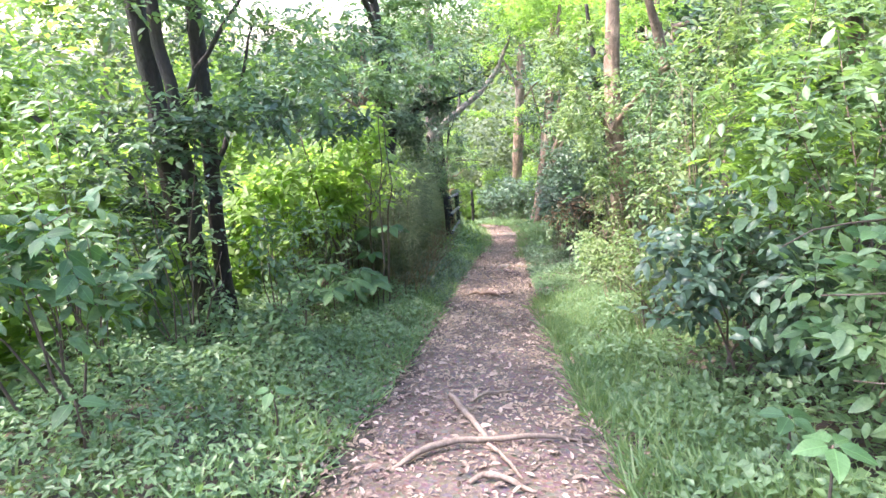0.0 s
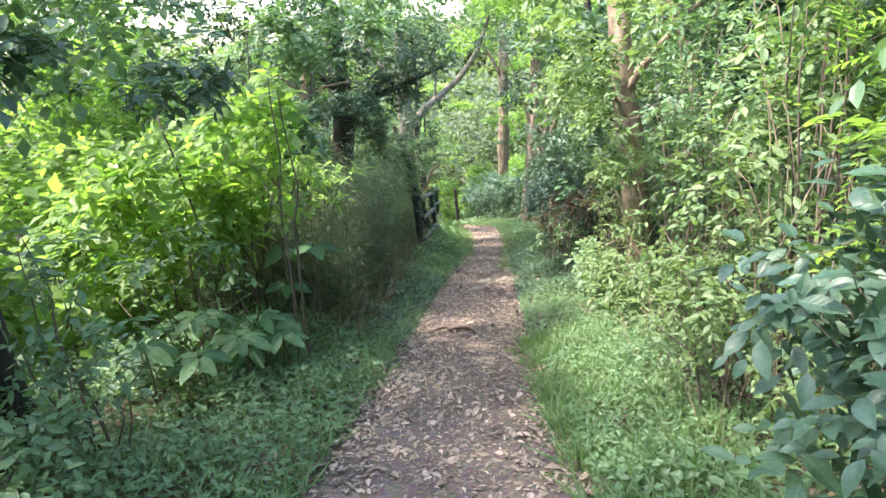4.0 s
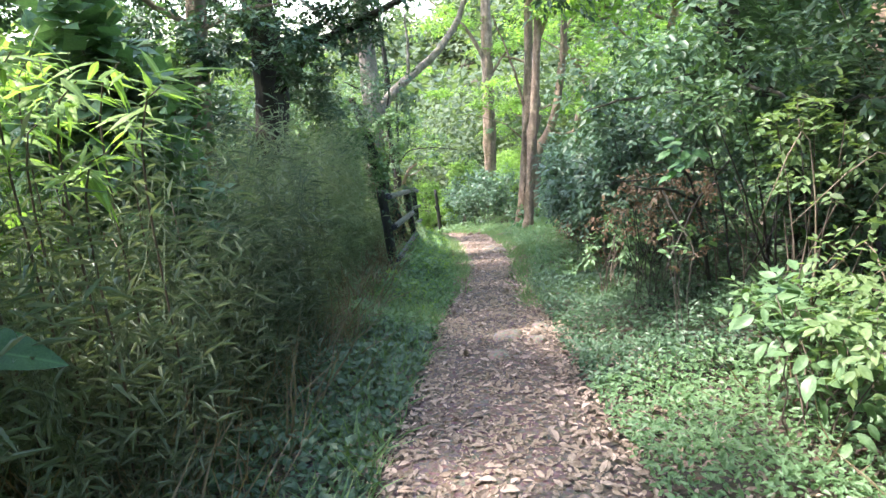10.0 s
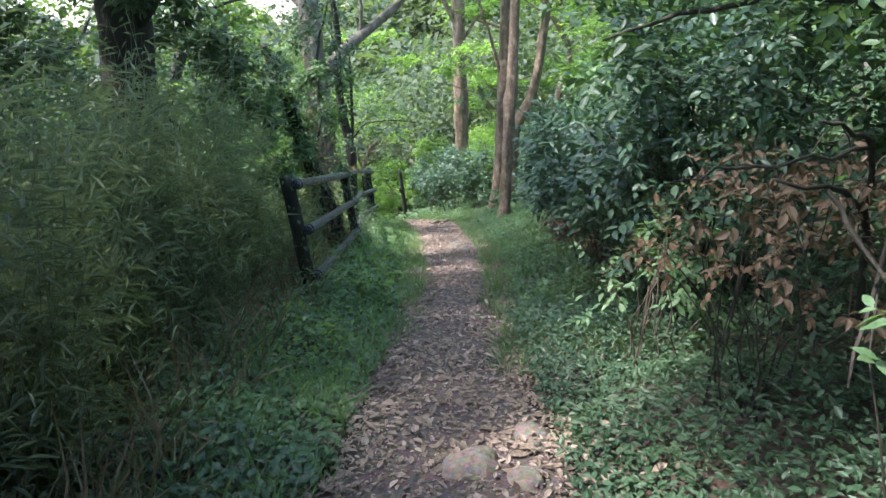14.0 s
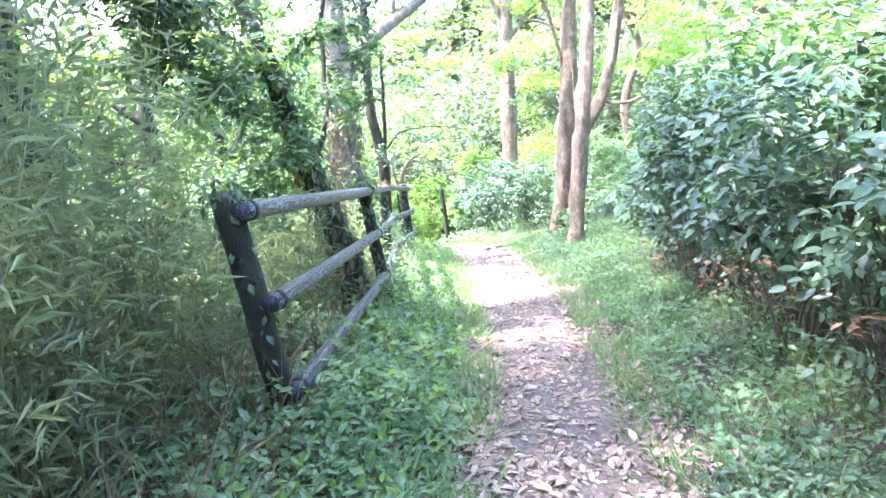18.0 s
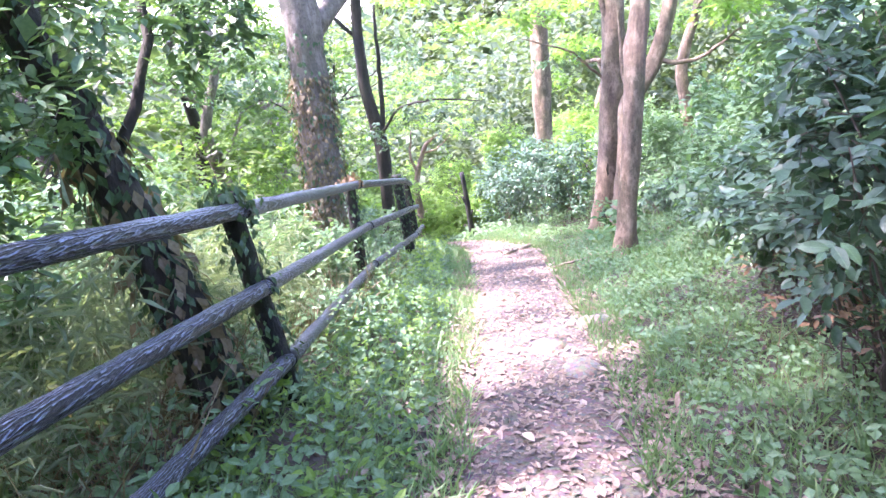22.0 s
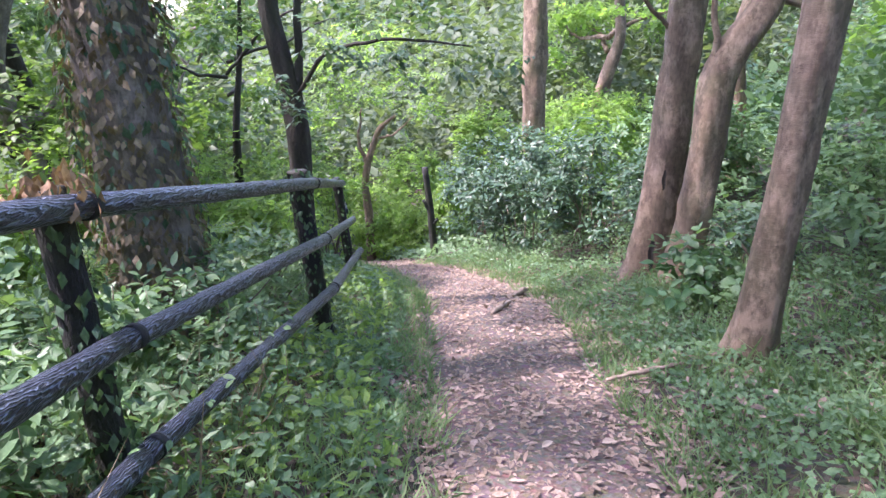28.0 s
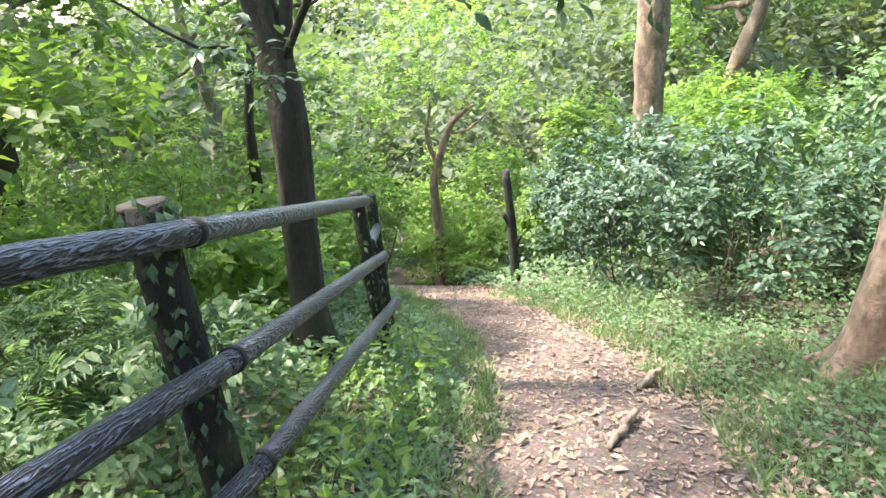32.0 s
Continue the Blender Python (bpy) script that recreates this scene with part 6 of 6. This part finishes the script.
ground_cover("undergrowth", "leafy weeds on the ground beyond the bend", 1, 0.1, 5.0, 35.5, 48, 9000, 0.12, M_LEAF_MID, L_FAR, 0.25, 0.05, "undergrowth")
ground_cover("undergrowth", "leafy weeds on the ground beyond the bend", -1, 0.1, 4.0, 36.5, 48, 7000, 0.12, M_LEAF_MID, L_FAR, 0.25, 0.05, "undergrowth")
grass("fresh green grass along the left verge", -1, -0.17, 1.1, 17, 36, 26000, 0.2)
grass("grass tufts along the left verge", -1, 0.0, 1.6, 1, 17, 15000, 0.24)
grass("fresh green grass along the right verge", 1, -0.17, 1.2, 15.8, 36, 30000, 0.19)
grass("long pale grass among dead leaves by the trunks", 1, 0.8, 2.6, 24.5, 31, 5000, 0.3)
grass("long grass tufts along the right verge", 1, -0.12, 0.9, 1, 10.5, 17000, 0.26)


def dry_stalks(label, x0, x1, y0, y1, n, hgt):
    x, y = rng.uniform(x0, x1, n), rng.uniform(y0, y1, n)
    at = np.stack([x, y, gz(x, y) - 0.02], 1)
    along = UP * 0.9 + ball(n) * 0.7
    tagged(new("dry_grass", mesh_np("dry_grass", *scatter((L_BLADE[0] * np.array((0.3, 1, 1)), L_BLADE[1]), at, along, ball(n), hgt * rng.uniform(.5, 1.2, n)), M_DRY)), label, "dry grass", "", "stuff")


dry_stalks("dry brown stalks among the dwarf bamboo", -2.4, -0.95, 10.2, 18.4, 1300, 0.75)
dry_stalks("straw-coloured dead grass behind the fence rails", -1.9, -0.9, 19.0, 27.0, 1100, 0.5)
dry_stalks("dry brown stalks among the dwarf bamboo", -2.2, -1.0, 18.2, 24.5, 900, 0.65)
dry_stalks("straw-coloured dead stems along the edge of the bamboo", -1.35, -0.85, 13.6, 19.2, 420, 0.65)
dry_stalks("dead brown stems at the edge of the thicket", -2.2, -1.15, 9.3, 11.2, 260, 0.6)
dry_stalks("dead stems under the glossy shrubs", 1.75, 2.9, 17.5, 24.5, 260, 0.4)
dry_stalks("dead stems on the bramble bank", 1.7, 2.8, 7.2, 12.5, 220, 0.6)


def litter(label, n, y0, y1, wide, size, mat):
    y = rng.uniform(y0, y1, n)
    u = rng.random(n) * (1 + 2 * wide) - wide
    x = np.interp(y, EY, XL) * (1 - u) + np.interp(y, EY, XR) * u
    at = np.stack([x, y, gz(x, y) + 0.025 + 0.025 * rng.random(n)], 1)
    along = ball(n) * np.array((1, 1, 0.25))
    normal = UP + 0.4 * ball(n)
    return tagged(new("leaf_litter", mesh_np("leaf_litter", *scatter(L_HEX, at, along, normal, size * (0.35 + 1.1 * rng.random(n) ** 1.6), ), mat)), label, "leaf litter", "", "stuff")


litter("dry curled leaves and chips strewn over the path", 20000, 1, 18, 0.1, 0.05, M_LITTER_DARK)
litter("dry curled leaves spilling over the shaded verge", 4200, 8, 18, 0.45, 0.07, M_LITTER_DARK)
litter("pale dry leaves strewn thickly over the path", 19000, 18, 38, 0.1, 0.057, M_LITTER)
litter("dry leaves lying in the grass of the verges", 2600, 17, 36, 0.5, 0.07, M_LITTER)
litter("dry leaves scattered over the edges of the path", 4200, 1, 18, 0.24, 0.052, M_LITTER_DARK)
litter("dry leaves scattered over the edges of the path", 4200, 18, 37, 0.22, 0.056, M_LITTER)
y = rng.uniform(26, 32, 900)
x = rng.uniform(1.4, 3.6, 900)
tagged(new("leaf_litter", mesh_np("leaf_litter", *scatter(L_HEX, np.stack([x, y, gz(x, y) + 0.05 + 0.05 * rng.random(900)], 1), ball(900) * np.array((1, 1, .3)), UP + 0.4 * ball(900), 0.08 * rng.uniform(.5, 1.3, 900)), M_LITTER)), "dry brown leaves lying round the trunks", "leaf litter", "", "stuff")
PIECE_LITTER = mesh_np("fallen_leaf", *leaf_fine(0.25, 0.16, 0.12, 0.45, 6), M_LITTER_PIECE, True)
for _ in range(300):
    y = rng.uniform(4.5, 32)
    u = rng.random()
    x = float(np.interp(y, EY, XL) * (1 - u) + np.interp(y, EY, XR) * u)
    k = ball(1)[0]
    ob = new("fallen_leaf", PIECE_LITTER)
    ob.parent = path_ob
    ob.matrix_basis = aim((x, y, float(gz(x, y)) + 0.045), k * np.array((1, 1, 0.15)), UP + 0.35 * ball(1)[0], rng.uniform(0.06, 0.11))


# ---- roots, sticks and stones on the path ----
def on_path(pts, dz=0.055):
    return [(x, y, float(gz(x, y)) + dz + e) for x, y, e in pts]


root = empty("tree_root", g3(0.1, 4.8), "pale bare root crossing the path", "root")
for pts, rad in (([(-0.2, 6.0, -.02), (-0.14, 5.7, .02), (-0.02, 5.25, .03), (0.08, 4.95, .02), (0.12, 4.75, 0)], (0.028, 0.034, 0.03, 0.024, 0.015)),
                 ([(-0.45, 4.4, -.03), (-0.3, 4.62, .03), (-0.1, 4.76, .05), (0.12, 4.8, .02), (0.4, 4.9, .03), (0.75, 4.96, -.03)], (0.02, 0.03, 0.032, 0.03, 0.026, 0.014)),
                 ([(0.0, 4.28, -.02), (0.12, 4.34, .03), (0.36, 4.2, -.02)], (0.02, 0.028, 0.016)),
                 ([(-0.03, 5.75, .0), (0.1, 5.95, .02), (0.3, 6.1, -.02)], (0.014, 0.018, 0.01)),
                 ([(0.05, 4.9, .02), (0.2, 4.6, .01), (0.3, 4.35, -.02)], (0.018, 0.018, 0.01))):
    wpart("root", tube("root", on_path(pts), np.array(rad) * 0.7, M_ROOT, 14, 8, 0.12, 0.004), root)
stick = empty("fallen_branch", g3(0.06, 11.1), "curved dark rotting branch lying on the path", "branch")
wpart("wood", tube("wood", on_path([(-0.2, 11.12, 0), (-0.1, 11.2, .035), (0.03, 11.14, .02), (0.14, 11.2, .04), (0.26, 11.12, .03), (0.33, 10.98, -.01)]), (0.014, 0.024, 0.021, 0.028, 0.024, 0.01), M_BARK_BROWN, 16, 8, 0.15, 0.004), stick)
for a, b, r, lab in (((0.38, 29.68), (0.62, 30.3), 0.035, "short pale broken log lying on the path"), ((0.72, 30.95), (0.96, 31.4), 0.04, "short brown broken log lying on the path")):
    mid = ((a[0] + b[0]) / 2, (a[1] + b[1]) / 2)
    st = empty("fallen_branch", g3(*mid), lab, "branch")
    wpart("wood", tube("wood", on_path([(*a, 0), (*mid, .03), (*b, .04)]), (r * .6, r, r * .7), M_ROOT, 12, 8, 0.14, 0.006), st)
    wpart("stub", tube("stub", on_path([(*mid, .03), (mid[0] + .05, mid[1] + .02, .1)]), (r * .5, r * .25), M_ROOT, 5, 6, 0.1), st)


st = empty("fallen_branch", g3(1.4, 27.27), "pale bare stick lying in the grass", "branch")
wpart("wood", tube("wood", on_path([(1.12, 27.22, 0.02), (1.4, 27.27, 0.05), (1.68, 27.3, 0.03)]), (0.012, 0.02, 0.014), M_ROOT, 10, 7, 0.12, 0.005), st)


def stone(x, y, r, flat=0.5):
    bm = bmesh.new()
    bmesh.ops.create_icosphere(bm, subdivisions=3, radius=1)
    k = rng.random(3) * 9
    for v in bm.verts:
        f = 1 + 0.28 * noise.noise(v.co * 1.4 + Vector(k)) + 0.08 * noise.noise(v.co * 4 + Vector(k))
        v.co = Vector((v.co.x * r * f * 1.2, v.co.y * r * f, v.co.z * r * f * flat))
    me = bpy.data.meshes.new("stone")
    bm.to_mesh(me)
    bm.free()
    me.materials.append(M_STONE)
    me.polygons.foreach_set("use_smooth", np.ones(len(me.polygons), bool))
    ob = new("stone", me)
    ob.matrix_world = pose(x, y, float(gz(x, y)) + r * flat * 0.35, 0, 0, rng.uniform(0, 360))
    tagged(ob, "rounded grey-brown stone bedded in the path", "stone", "stones in the path")


for x, y, r in ((1.25, 23.7, 0.14), (0.96, 22.25, 0.14), (0.74, 22.9, 0.14), (0.9, 23.35, 0.1), (0.6, 24.2, 0.07), (1.05, 24.5, 0.08), (0.49, 14.56, 0.14), (0.85, 14.9, 0.1), (0.75, 14.4, 0.09), (0.35, 13.9, 0.11)):
    stone(x, y, r)

# ---- wooden post at the bend ----
wp = empty("wooden_post", g3(-0.72, 37.0), "weathered dark post standing at the bend", "post")
wpart("shaft", tube("shaft", [(-0.66, 37.0, -8.75), (-0.72, 37, -7.6), (-0.8, 37.0, -6.72)], (0.085, 0.08, 0.065), M_POST, 12, 9, 0.08), wp)
wpart("stub", tube("stub", [(-0.72, 36.98, -7.75), (-0.86, 36.94, -7.45)], (0.05, 0.035), M_POST, 5, 7, 0.1), wp)
wpart("stub", tube("stub", [(-0.68, 36.98, -8.05), (-0.56, 36.94, -7.9)], (0.05, 0.035), M_POST, 5, 7, 0.1), wp)


# ---- ivy on posts and trunks ----
def ivy_on(thing, line, radius, n, size, mat, label):
    q = bend(line, 30)
    k = rng.integers(0, 30, n)
    a = rng.random(n) * 2 * np.pi
    out = np.stack([np.cos(a), np.sin(a), np.zeros(n)], 1)
    at = q[k] + out * (np.interp(k, (0, 29), radius) + 0.015)[:, None] + rng.normal(size=(n, 3)) * 0.025
    wpart("ivy", mesh_np("ivy", *scatter(L_MID, at, out * .3 - UP + 0.6 * ball(n), out + 0.4 * ball(n), size * rng.uniform(.6, 1.3, n)), mat), thing, label)


ivy_tree = bpy.data.objects["tree.004"]
ivy_on(ivy_tree, [(-2.15, 27.6, -6.0), (-2.2, 27.5, -5.0), (-2.22, 27.5, -4.0), (-2.16, 27.5, -2.4)], (0.37, 0.29), 900, 0.085, M_LEAF_DARK, "dark ivy climbing the trunk")
ivy_on(ivy_tree, [(-2.15, 27.6, -6.0), (-2.2, 27.5, -5.0), (-2.22, 27.5, -4.0), (-2.18, 27.5, -3.0)], (0.36, 0.29), 2600, 0.08, M_DRY, "withered ivy on the trunk")
ivy_on(TREES["dark leaning ivy-clad trunk behind the fence"], [(-1.02, 21.0, -4.4), (-1.15, 20.95, -3.65), (-1.32, 20.95, -3.05), (-1.55, 20.95, -2.1)], (0.13, 0.1), 900, 0.07, M_LEAF_DARK, "dark ivy climbing the trunk")
ivy_on(TREES["dark leaning ivy-clad trunk behind the fence"], [(-1.02, 21.0, -4.4), (-1.15, 20.95, -3.65), (-1.32, 20.95, -3.05), (-1.4, 20.95, -2.8)], (0.15, 0.12), 320, 0.1, M_DRY, "withered vines hanging on the trunk")
ivy_on(DARK_TREE, [(-2.8, 19.1, -4.0), (-2.75, 19, -3.4), (-2.65, 19, -1.75)], (0.27, 0.22), 500, 0.08, M_LEAF_DARK, "dark ivy climbing the trunk")
for (a, b), n, top_n in zip(POSTS, (70, 420, 420, 520, 160, 60), (40, 170, 160, 10, 0, 0)):
    ivy_on(fence, [a, b], (0.07, 0.07), n, 0.055, M_LEAF_DARK, "ivy creeping up a post")
    if top_n:
        ivy_on(fence, [(b[0], b[1], b[2] - .06), (b[0], b[1], b[2] + .05)], (0.1, 0.05), top_n, 0.06, M_DEADLEAF if top_n == 160 else M_LEAF_DARK, "tangle of creeper on a post top")


# ---- far woods ----
def woods(label, n, xr, yr, hr, leaves, leaf, mat=None):
    cl = []
    for _ in range(n):
        x, y = rng.uniform(*xr), rng.uniform(*yr)
        h = rng.uniform(*hr)
        z = float(gz(x, y))
        cl.append(sub_clumps((x, y, z + h * 0.5), (h * 0.45, h * 0.45, h * 0.52), 14, low=-0.95))
    cl = np.concatenate(cl)
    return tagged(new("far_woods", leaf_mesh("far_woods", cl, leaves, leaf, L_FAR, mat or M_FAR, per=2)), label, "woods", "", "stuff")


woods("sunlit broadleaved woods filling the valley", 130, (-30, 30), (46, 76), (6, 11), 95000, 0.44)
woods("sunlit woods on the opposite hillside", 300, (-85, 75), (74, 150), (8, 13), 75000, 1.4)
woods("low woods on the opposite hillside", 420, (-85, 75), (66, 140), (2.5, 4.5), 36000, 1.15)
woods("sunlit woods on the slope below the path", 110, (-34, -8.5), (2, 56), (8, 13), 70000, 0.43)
woods("leafy trees in the hollow below the fence", 34, (-17, -7.2), (27, 50), (5, 8.5), 26000, 0.2, M_LEAF_LIGHT)
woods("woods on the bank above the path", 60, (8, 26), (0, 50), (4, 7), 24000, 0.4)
woods("leafy shrubs covering the bank beyond the trunks", 60, (5, 14), (30, 50), (1.8, 3.4), 22000, 0.2, M_LEAF_MID)
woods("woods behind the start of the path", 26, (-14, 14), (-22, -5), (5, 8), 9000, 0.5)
